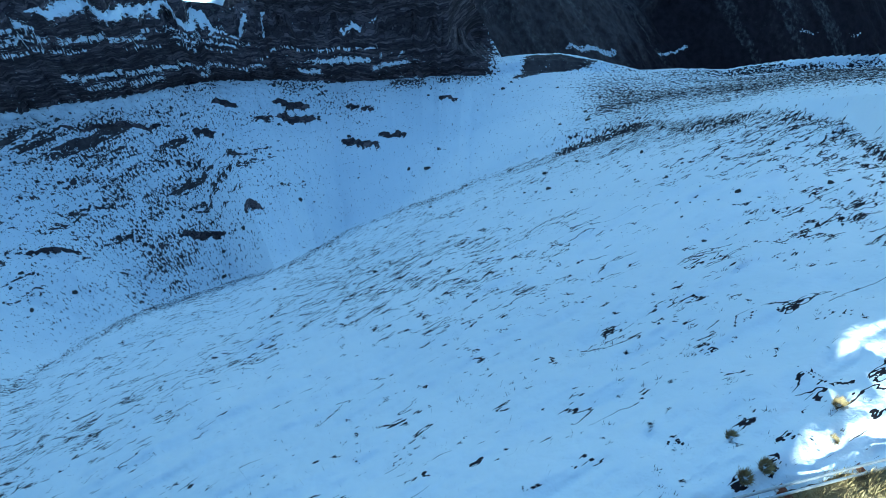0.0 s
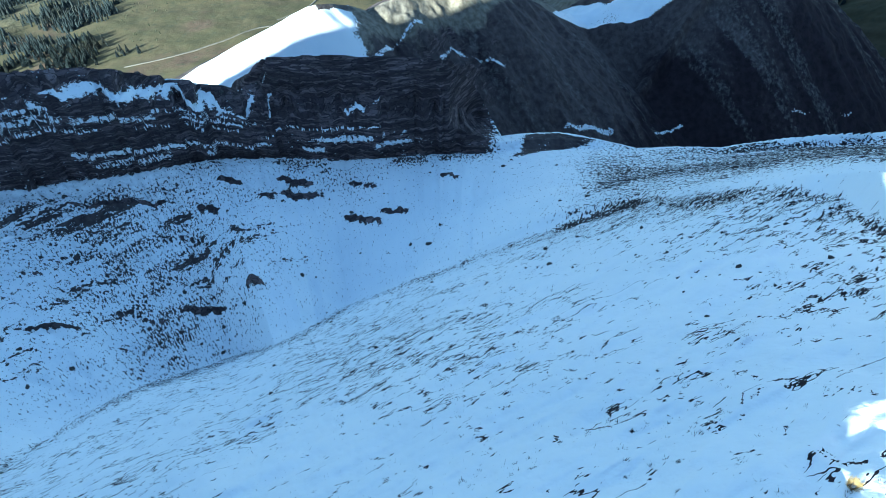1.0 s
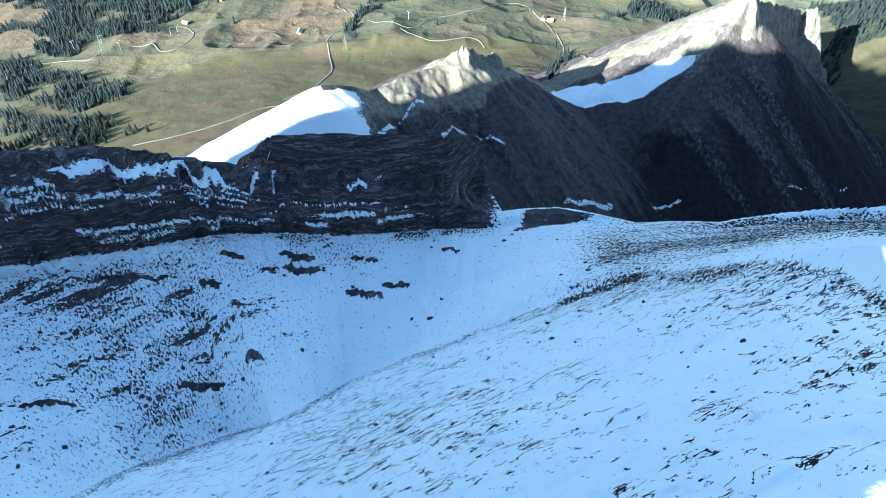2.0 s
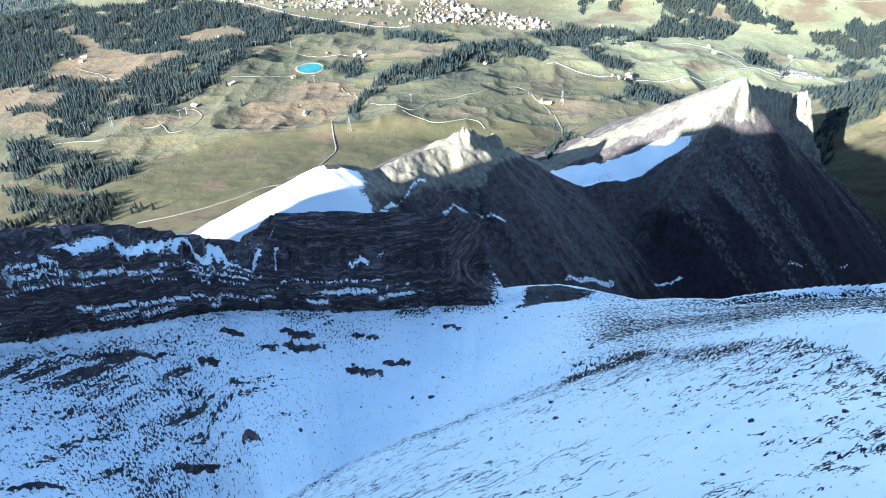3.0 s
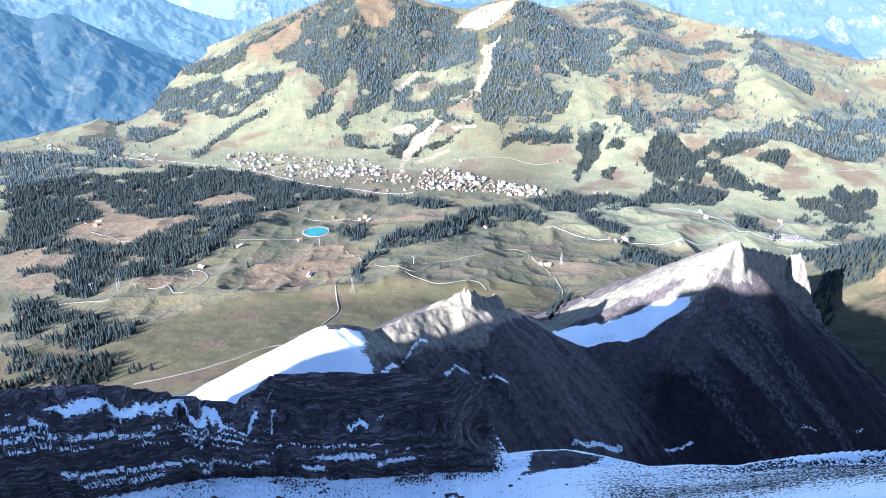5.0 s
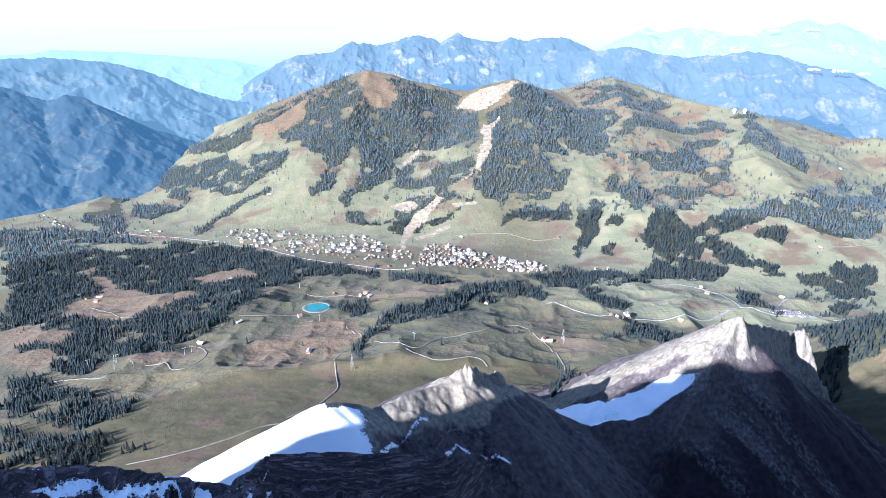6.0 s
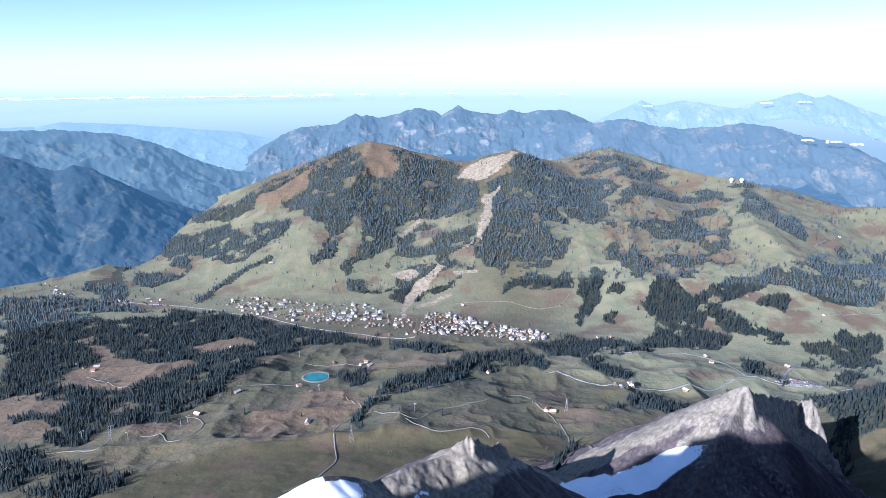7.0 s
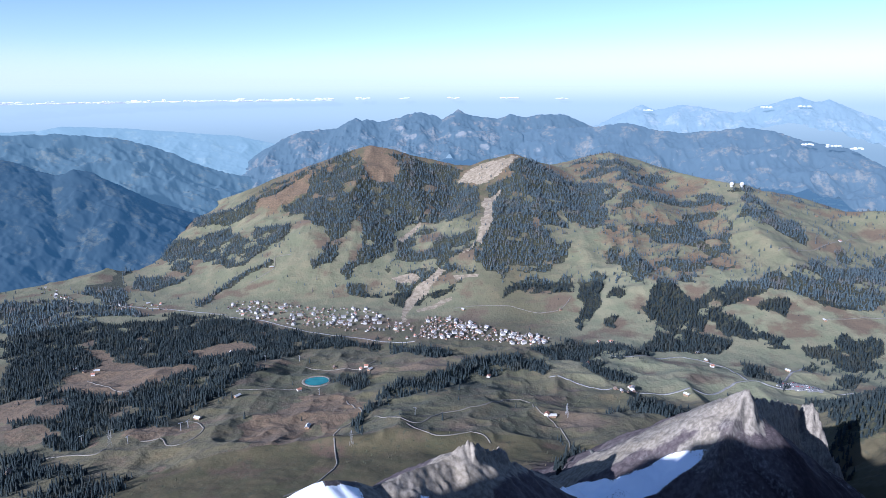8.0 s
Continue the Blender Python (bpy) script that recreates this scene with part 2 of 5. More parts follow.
LAKE, LAKE_LEVEL = (-272, 1388), -613.0
MOUNTAIN = crest_line("-28:2900:.245 -24:3400:.206 -20:3700:.180 -17.6:3700:.165 -15.4:3650:.145 -13.1:3600:.127 -10.8:3550:.108 -8.5:3520:.095 -7.6:3500:.083 -6.2:3500:.078 -4.4:3490:.082 -3:3480:.092 -1.1:3460:.098 .7:3430:.106 2.1:3420:.107 3.5:3410:.099 6.3:3400:.091 8.2:3430:.103 10:3500:.109 11.8:3600:.094 12.6:3650:.088 14:3680:.092 15.8:3650:.101 17.9:3550:.109 20.5:3400:.117 23.7:3320:.122 25.8:3300:.135 27.7:3300:.142 30.7:3300:.148 33:3300:.146 45:3200:.15")
SPUR_WEST = [(-6, 3500, 273), (-8, 3050, 430), (-10.5, 2600, 600), (-13, 2350, 705)]
SPUR_MID = [(5.9, 3400, 310), (6.5, 3000, 420), (6, 2550, 580), (5, 2250, 690)]
SPUR_EAST = [(13.3, 3700, 318), (15, 3000, 440), (16.5, 2400, 590), (18, 2050, 690)]
SPUR_PLATEAU = [(23, 3300, 406), (25, 2700, 510), (27, 2250, 630)]


def valley_height(x, y):
    d, b = np.hypot(x, y), np.degrees(np.arctan2(x, y))
    base = -np.interp(d, [800, 950, 1140, 1430, 1750, 2060, 2600, 3200, 3800, 4900], [500, 525, 562, 618, 675, 700, 715, 690, 620, 470])
    trough = -np.interp(d, [2500, 3200, 3800, 4900], [713, 722, 740, 760])
    base = np.where(d > 2500, base + (trough - base) * ramp(-b, 8, 17), base)
    knoll = ramp(d, 850, 1000) * (1 - ramp(d, 1650, 1950)) * (1 - 0.5 * ramp(-b, 15, 30))
    z = base + knoll * (12 * rough(x, y, 260, 2, 61) + 13 * jagged(x, y, 150, 3, 62))
    wx, wy = x + 22 * rough(x, y, 420, 3, 63), y + 22 * rough(x, y, 420, 3, 64)
    m = tent(wx, wy, MOUNTAIN, 0.42, 0.45)
    for spur, fall in ((SPUR_WEST, 0.36), (SPUR_MID, 0.33), (SPUR_EAST, 0.27), (SPUR_PLATEAU, 0.24)):
        m = smooth_max(m, tent(wx, wy, spur, fall, fall), 25)
    up = m
    rise = ramp(up - z, 0, 160)
    up = up + rise * (6 + 20 * ramp(away(x, y, MOUNTAIN), 40, 260)) * (jagged(x, y, 330, 4, 66) - 0.45)
    z = smooth_max(z, up, 34)
    far_side = tent(x, y, SIDE_RANGE, 0.75, 0.75)
    z = smooth_max(z, far_side + 7 * (jagged(x, y, 38, 4, 55) - 0.45), 10)
    z = z + 1.0 * rough(x, y, 45, 3, 67)
    pond = 1 - ramp(np.hypot(x - LAKE[0], y - LAKE[1]), 28, 52)
    return z * (1 - pond) + LAKE_LEVEL * pond


def height(x, y):
    """Ground height below the summit anywhere."""
    x, y = np.asarray(x, float), np.asarray(y, float)
    d = np.hypot(x, y)
    z = np.where(d < 345, near_height(x, y)[0], ridge_height(x, y))
    t = ramp(d, 915, 990) * (np.abs(np.degrees(np.arctan2(x, y))) < 100)
    return z * (1 - t) + valley_height(x, y) * t

# ---- land cover, as outlines on the plan ----
OUTLINES = {"wood": [], "mountain_wood": [], "copse": [], "clearing": [], "heath": [], "scar": [], "town": [], "hamlet": []}
ROADS, FARMS = [], []
OUTLINES["wood"].append([(-1522, 2272), (-1346, 2306), (-1101, 2203), (-976, 2132), (-687, 2086), (-517, 1976), (-361, 1866), (-211, 1821), (-144, 1768), (-220, 1767), (-296, 1763), (-363, 1716), (-405, 1639), (-403, 1522), (-412, 1409), (-429, 1304), (-436, 1256), (-460, 1197), (-483, 1145), (-490, 1113), (-520, 1092), (-560, 1073), (-592, 1040), (-651, 1027), (-667, 1040), (-670, 1095), (-764, 1086)])
OUTLINES["mountain_wood"].append([(-1560, 3185), (-1649, 2999), (-1529, 2726), (-1723, 2593)])
OUTLINES["clearing"].append([(-964, 1390), (-895, 1401), (-736, 1271), (-734, 1207), (-761, 1181), (-852, 1219)])
OUTLINES["clearing"].append([(-998, 1815), (-933, 1796), (-851, 1673), (-661, 1564), (-625, 1579), (-593, 1527), (-633, 1493), (-665, 1418), (-662, 1384), (-665, 1337), (-754, 1369), (-886, 1428), (-900, 1498), (-902, 1575), (-857, 1625), (-958, 1738)])
OUTLINES["clearing"].append([(-689, 1749), (-628, 1795), (-520, 1798), (-489, 1731), (-571, 1711), (-640, 1696)])
OUTLINES["clearing"].append([(-1133, 2080), (-883, 2128), (-853, 2060), (-1011, 2013), (-1111, 2038)])
OUTLINES["clearing"].append([(-817, 1167), (-732, 1167), (-677, 1116), (-695, 1070), (-761, 1081)])
OUTLINES["clearing"].append([(-438, 1457), (-422, 1594), (-382, 1571), (-404, 1473)])
OUTLINES["heath"].append([(-964, 1390), (-895, 1401), (-736, 1271), (-734, 1207), (-761, 1181), (-852, 1219)])
OUTLINES["heath"].append([(-998, 1815), (-933, 1796), (-851, 1673), (-661, 1564), (-625, 1579), (-593, 1527), (-633, 1493), (-665, 1418), (-662, 1384), (-665, 1337), (-754, 1369), (-886, 1428), (-900, 1498), (-902, 1575), (-857, 1625), (-958, 1738)])
OUTLINES["heath"].append([(-275, 1130), (-268, 1247), (-211, 1304), (-172, 1188), (-180, 1101), (-212, 1062), (-245, 1038), (-270, 992), (-299, 1067)])
OUTLINES["heath"].append([(-689, 1749), (-628, 1795), (-520, 1798), (-489, 1731), (-571, 1711), (-640, 1696)])
OUTLINES["wood"].append([(-150, 1224), (-105, 1265), (-53, 1378), (-5, 1431), (60, 1508), (161, 1591), (239, 1558), (263, 1461), (238, 1419), (188, 1475), (122, 1448), (57, 1401), (7, 1237), (-47, 1199), (-99, 1186), (-122, 1107), (-123, 1026), (-130, 956), (-147, 1110)])
OUTLINES["wood"].append([(-228, 1397), (-173, 1478), (-155, 1386), (-200, 1322)])
OUTLINES["wood"].append([(353, 1629), (404, 1461), (407, 1401), (383, 1378), (336, 1443), (323, 1507)])
OUTLINES["wood"].append([(298, 1095), (419, 1359), (446, 1166), (402, 1112), (356, 1197)])
OUTLINES["wood"].append([(244, 1696), (357, 1826), (461, 1797), (515, 1689), (480, 1592), (379, 1637), (240, 1564)])
OUTLINES["wood"].append([(-147, 1807), (-66, 1729), (23, 1661), (8, 1555), (-91, 1631)])
OUTLINES["wood"].append([(416, 704), (776, 1317), (870, 1377), (1015, 1471), (580, 831), (547, 829)])
OUTLINES["wood"].append([(-746, 1057), (-647, 990), (-580, 952), (-518, 899), (-434, 878), (-425, 795), (-601, 838)])
OUTLINES["mountain_wood"].append([(-652, 3383), (-511, 3412), (-443, 3437), (-394, 3362), (-366, 3230), (-335, 3173), (-244, 3168), (-224, 3276), (-260, 3414), (-178, 3426), (44, 3427), (99, 3379), (59, 3268), (170, 3147), (146, 2894), (37, 2804), (-56, 2847), (-151, 2836), (-190, 2721), (-203, 2574), (-301, 2483), (-351, 2386), (-378, 2436), (-313, 2593), (-340, 2749), (-338, 2835), (-374, 2740), (-398, 2579), (-403, 2465), (-462, 2446), (-494, 2511), (-447, 2617), (-477, 2742), (-524, 2755), (-608, 2889), (-676, 2921), (-701, 3038), (-608, 3088), (-622, 3244)])
OUTLINES["mountain_wood"].append([(-1296, 3433), (-1011, 3180), (-923, 3253), (-769, 3303), (-658, 3370), (-633, 3309), (-748, 3204), (-855, 3148), (-828, 3037), (-899, 3061), (-991, 3061), (-1109, 3069)])
OUTLINES["mountain_wood"].append([(-1070, 2987), (-970, 3032), (-833, 2820), (-743, 2699), (-695, 2640), (-736, 2540), (-773, 2517), (-883, 2593), (-1000, 2741), (-1099, 2820), (-1117, 2940)])
OUTLINES["mountain_wood"].append([(-793, 2896), (-662, 2804), (-619, 2819), (-628, 2642), (-695, 2640), (-771, 2763)])
OUTLINES["mountain_wood"].append([(-1312, 2706), (-1314, 2926), (-1220, 3013), (-1074, 2959), (-992, 2650), (-978, 2546), (-1109, 2718), (-1282, 2909), (-1280, 2763), (-1265, 2627)])
OUTLINES["mountain_wood"].append([(-1210, 2628), (-1081, 2585), (-967, 2515), (-1035, 2415), (-1121, 2423)])
OUTLINES["mountain_wood"].append([(-857, 2234), (-792, 2433), (-702, 2492), (-647, 2528), (-635, 2496), (-693, 2454), (-776, 2378), (-820, 2183)])
OUTLINES["mountain_wood"].append([(-1271, 2544), (-1545, 3182), (-1537, 3314), (-1333, 2884), (-1265, 2627), (-1061, 2242), (-1104, 2209), (-1289, 2387), (-1347, 2503)])
OUTLINES["mountain_wood"].append([(221, 3128), (303, 3198), (369, 3339), (457, 3382), (538, 3270), (567, 3204), (679, 3236), (775, 3086), (767, 2996), (663, 2907), (668, 2771), (632, 2655), (548, 2674), (496, 2768), (486, 2708), (393, 2684), (438, 2542), (501, 2538), (447, 2463), (371, 2362), (291, 2357), (233, 2378), (208, 2322), (172, 2373), (134, 2407), (118, 2524), (147, 2599), (181, 2882)])
OUTLINES["mountain_wood"].append([(226, 2303), (327, 2330), (376, 2260), (422, 2312), (459, 2298), (439, 2206), (388, 2216), (331, 2211), (259, 2245), (180, 2198)])
OUTLINES["mountain_wood"].append([(478, 2297), (549, 2316), (535, 2201), (495, 2099), (430, 1951), (387, 1903), (444, 2112), (451, 2202)])
OUTLINES["mountain_wood"].append([(553, 2183), (587, 2187), (566, 2113), (531, 2117)])
OUTLINES["mountain_wood"].append([(513, 2020), (539, 2022), (511, 1940), (490, 1952)])
OUTLINES["mountain_wood"].append([(639, 2105), (753, 2247), (794, 2087), (863, 2134), (814, 1997), (736, 1872), (798, 1826), (744, 1708), (623, 1723), (534, 1728), (595, 1886), (634, 1963), (585, 1968)])
OUTLINES["mountain_wood"].append([(824, 2073), (913, 2171), (999, 2159), (1151, 2216), (1268, 2221), (1583, 2397), (1321, 1971), (1227, 1947), (1152, 1963), (1106, 2007), (1090, 2082), (998, 2072), (909, 2024), (848, 2000), (850, 1917), (886, 1846), (930, 1806), (924, 1759), (880, 1762), (858, 1818), (782, 1865), (783, 1935)])
OUTLINES["mountain_wood"].append([(961, 2007), (1048, 2030), (1045, 1985), (999, 1904), (981, 1956), (923, 1917)])
OUTLINES["mountain_wood"].append([(1158, 2653), (1280, 2898), (1251, 3006), (1348, 3005), (1326, 2835), (1323, 2626), (1377, 2692), (1356, 2470), (1314, 2426), (1250, 2469), (1219, 2542)])
OUTLINES["mountain_wood"].append([(1067, 1799), (1112, 1826), (1104, 1781), (1217, 1797), (1172, 1723), (1079, 1737), (1035, 1724)])
OUTLINES["mountain_wood"].append([(747, 1661), (790, 1597), (761, 1404), (735, 1401), (727, 1521)])
OUTLINES["copse"].append([(613, 2670), (771, 2963), (899, 3076), (993, 3044), (1165, 3037), (1216, 2914), (1119, 2605), (1023, 2410), (993, 2283), (882, 2291), (809, 2189), (753, 2247), (671, 2159), (632, 2217), (616, 2308), (578, 2404), (645, 2518)])
OUTLINES["copse"].append([(-1649, 3377), (-1536, 3450), (-1225, 3242), (-1220, 3013), (-1342, 2934), (-1463, 2979)])
OUTLINES["copse"].append([(1292, 2342), (1478, 2460), (1636, 2486), (1500, 2262), (1301, 2177), (1188, 2177)])
OUTLINES["copse"].append([(962, 1742), (1029, 1755), (1172, 1723), (1052, 1529), (890, 1453), (925, 1640)])
OUTLINES["copse"].append([(-1955, 2963), (-1897, 3213), (-1655, 3060), (-1482, 2723), (-1526, 2636), (-1723, 2593)])
OUTLINES["copse"].append([(-188, 2675), (-103, 2834), (37, 2804), (144, 2857), (119, 2556), (33, 2465), (-49, 2452), (-130, 2406), (-194, 2454)])
OUTLINES["copse"].append([(628, 3565), (792, 3525), (978, 3462), (1084, 3346), (1091, 3192), (791, 3047), (685, 3267)])
OUTLINES["copse"].append([(-189, 2377), (33, 2465), (132, 2374), (30, 2255), (-82, 2198), (-156, 2183)])
OUTLINES["copse"].append([(-439, 2304), (-290, 2374), (-187, 2341), (-181, 2259), (-321, 2301)])
OUTLINES["heath"].append([(-394, 3362), (-347, 3456), (-263, 3455), (-224, 3276), (-244, 3168), (-335, 3173), (-366, 3230)])
OUTLINES["heath"].append([(-909, 3199), (-755, 3238), (-633, 3309), (-608, 3088), (-701, 3038), (-690, 2928), (-785, 2914), (-834, 3062)])
OUTLINES["heath"].append([(-1060, 2918), (-998, 3040), (-806, 2901), (-793, 2759)])
OUTLINES["heath"].append([(-188, 2675), (-103, 2834), (13, 2653), (33, 2504), (-49, 2452), (-130, 2406), (-194, 2454)])
OUTLINES["heath"].append([(593, 2681), (764, 2933), (1165, 3037), (1119, 2605), (993, 2283), (681, 2196), (589, 2452)])
OUTLINES["heath"].append([(420, 3308), (604, 3428), (801, 3568), (955, 3488), (1187, 3175), (1165, 3037), (777, 2989), (570, 3221)])
OUTLINES["heath"].append([(-343, 2769), (-316, 2843), (-220, 2817), (-213, 2713), (-313, 2593)])
OUTLINES["scar"].append([(59, 3268), (134, 3213), (185, 3182), (251, 3199), (321, 3254), (366, 3367), (302, 3342), (209, 3380), (140, 3361), (97, 3310)])
OUTLINES["scar"].append([(208, 3014), (257, 3100), (239, 3026), (207, 2849), (188, 2691), (145, 2552), (131, 2585), (140, 2681), (172, 2844), (179, 3027)])
OUTLINES["scar"].append([(143, 2608), (109, 2555), (58, 2488), (101, 2525), (129, 2586)])
OUTLINES["scar"].append([(-191, 2408), (-131, 2431), (-78, 2385), (-97, 2356), (-169, 2376)])
OUTLINES["scar"].append([(-18, 2435), (2, 2401), (-27, 2331), (-56, 2290), (-83, 2223), (-114, 2089), (-137, 1896), (-147, 1923), (-125, 2119), (-123, 2270), (-87, 2333), (-47, 2354)])
OUTLINES["scar"].append([(-184, 2685), (-104, 2861), (-92, 2837), (-154, 2681)])
OUTLINES["scar"].append([(41, 2351), (132, 2367), (120, 2343), (51, 2324)])
OUTLINES["scar"].append([(-81, 2162), (30, 2234), (30, 2209), (-71, 2129)])
OUTLINES["heath"].append([(-316, 1213), (-258, 1305), (-203, 1328), (-160, 1132), (-211, 1056), (-264, 934), (-330, 1042)])
OUTLINES["heath"].append([(-625, 1102), (-477, 1106), (-372, 1090), (-424, 1044), (-531, 1013)])
OUTLINES["heath"].append([(-398, 908), (-306, 936), (-235, 795), (-313, 769)])
OUTLINES["town"].append([(-718, 2157), (-721, 2263), (-601, 2246), (-418, 2184), (-269, 2186), (-166, 2059), (-155, 1906), (-236, 1896), (-416, 1981), (-552, 2045)])
OUTLINES["town"].append([(-73, 1833), (-52, 2086), (29, 2083), (128, 1956), (298, 1833), (267, 1748), (135, 1812), (25, 1813)])
OUTLINES["hamlet"].append([(-1526, 2481), (-1436, 2474), (-1250, 2277), (-1281, 2260), (-1449, 2383)])
OUTLINES["hamlet"].append([(-1140, 2247), (-1040, 2259), (-922, 2229), (-907, 2167), (-1094, 2189)])
OUTLINES["hamlet"].append([(362, 1320), (408, 1381), (404, 1346), (360, 1291)])
OUTLINES["hamlet"].append([(-146, 2028), (-84, 1990), (-88, 1889), (-138, 1907)])
ROADS.append([(-652, 932), (-658, 999), (-591, 988), (-528, 973), (-538, 1003)])
ROADS.append([(-498, 1038), (-459, 1044), (-444, 1001), (-416, 989), (-393, 1049), (-444, 1151), (-458, 1142)])
ROADS.append([(-194, 749), (-165, 781), (-145, 864), (-160, 932), (-181, 1040), (-137, 1120), (-186, 1233)])
ROADS.append([(-118, 1099), (-58, 1021), (-39, 1024), (0, 1103)])
ROADS.append([(-58, 1015), (-20, 967), (0, 964), (41, 986), (66, 992), (72, 956)])
ROADS.append([(0, 1099), (82, 1144), (132, 1239), (168, 1224), (167, 1123), (192, 1105), (200, 1007), (165, 680)])
ROADS.append([(236, 1424), (290, 1401), (349, 1338), (442, 1356), (569, 1369), (606, 1398), (653, 1437), (687, 1453), (707, 1407), (799, 1406), (908, 1417)])
ROADS.append([(422, 1637), (459, 1598), (510, 1642), (614, 1694), (668, 1649), (700, 1588), (687, 1453)])
ROADS.append([(742, 1425), (842, 1569), (915, 1637)])
ROADS.append([(37, 2150), (137, 2167), (222, 2147), (299, 2078), (374, 2093), (417, 2164)])
ROADS.append([(1096, 1897), (1189, 1905), (1282, 1905)])
ROADS.append([(1153, 2316), (1371, 2450), (1456, 2503), (1603, 2613)])
ROADS.append([(-698, 2396), (-618, 2468), (-641, 2554), (-574, 2545)])
ROADS.append([(-839, 1519), (-674, 1363), (-626, 1344)])
ROADS.append([(-329, 1546), (-260, 1534), (-190, 1509), (-168, 1597)])
ROADS.append([(-418, 1305), (-331, 1326), (-300, 1342)])
ROADS.append([(-689, 2091), (-552, 2045), (-367, 1898), (-148, 1817), (-76, 1799)])
ROADS.append([(-1136, 2238), (-903, 2180), (-695, 2112)])
FARMS += [(-405, 1262), (-259, 1546), (-181, 1527), (-169, 1497), (-296, 1321), (-229, 1073), (-650, 932), (182, 1115), (192, 1115), (101, 1426), (66, 2134), (373, 2093), (398, 1367), (670, 1649), (466, 1808)]
FARMS += [(509, 1338), (360, 1336), (648, 1559), (677, 1728), (339, 1516), (1099, 1893), (1531, 2793), (-640, 2107), (-634, 2476), (-1094, 2237), (-1004, 2251), (-970, 2229), (-957, 2244), (-1380, 2370), (-1325, 2325)]
FARMS += [(-915, 1613), (-877, 1581), (-845, 1559), (-847, 1582), (-190, 1509), (-557, 1714), (-149, 1834), (-101, 1833), (-446, 1155), (-78, 1844), (520, 1134), (297, 634), (1487, 2531), (-139, 1925), (432, 1810)]
FARMS += [(847, 1585), (938, 2032)]
OUTLINES["wood"].append([(-617, 813), (-553, 786), (-490, 771), (-407, 713), (-362, 668), (-371, 651), (-413, 643), (-470, 648), (-518, 658)])
OUTLINES["wood"].append([(182, 968), (204, 991), (150, 717), (138, 686), (127, 697)])
ROADS.append([(-344, 637), (-292, 655), (-238, 695), (-200, 739), (-191, 730)])
CAR_PARK = [(734, 1414), (794, 1467), (863, 1497), (873, 1471), (821, 1388), (772, 1400)]
MASTS = [(-558, 1061), (-450, 1087), (-446, 1109), (-605, 1056), (-512, 1024), (-248, 1286), (-210, 1806), (-352, 1592), (-427, 1560), (-703, 1666), (-47, 1075), (-809, 1744)]
PYLONS = [(-137, 945), (-538, 1017), (217, 1115)]
RADOMES = [(1270, 3026), (1306, 3006)]
SNOW_LINES = [([(-44, 358), (-33, 382), (-22, 407), (-10, 422)], 3), ([(4, 403), (11, 416), (18, 417)], 3), ([(18, 417), (32, 418), (49, 417)], 1.0), ([(96, 392), (113, 401), (136, 409)], 2), ([(183, 439), (211, 456)], 1), ([(257, 467), (276, 463)], 0.8), ([(303, 460), (326, 467)], 0.8), ([(349, 472), (367, 475)], 0.8)]


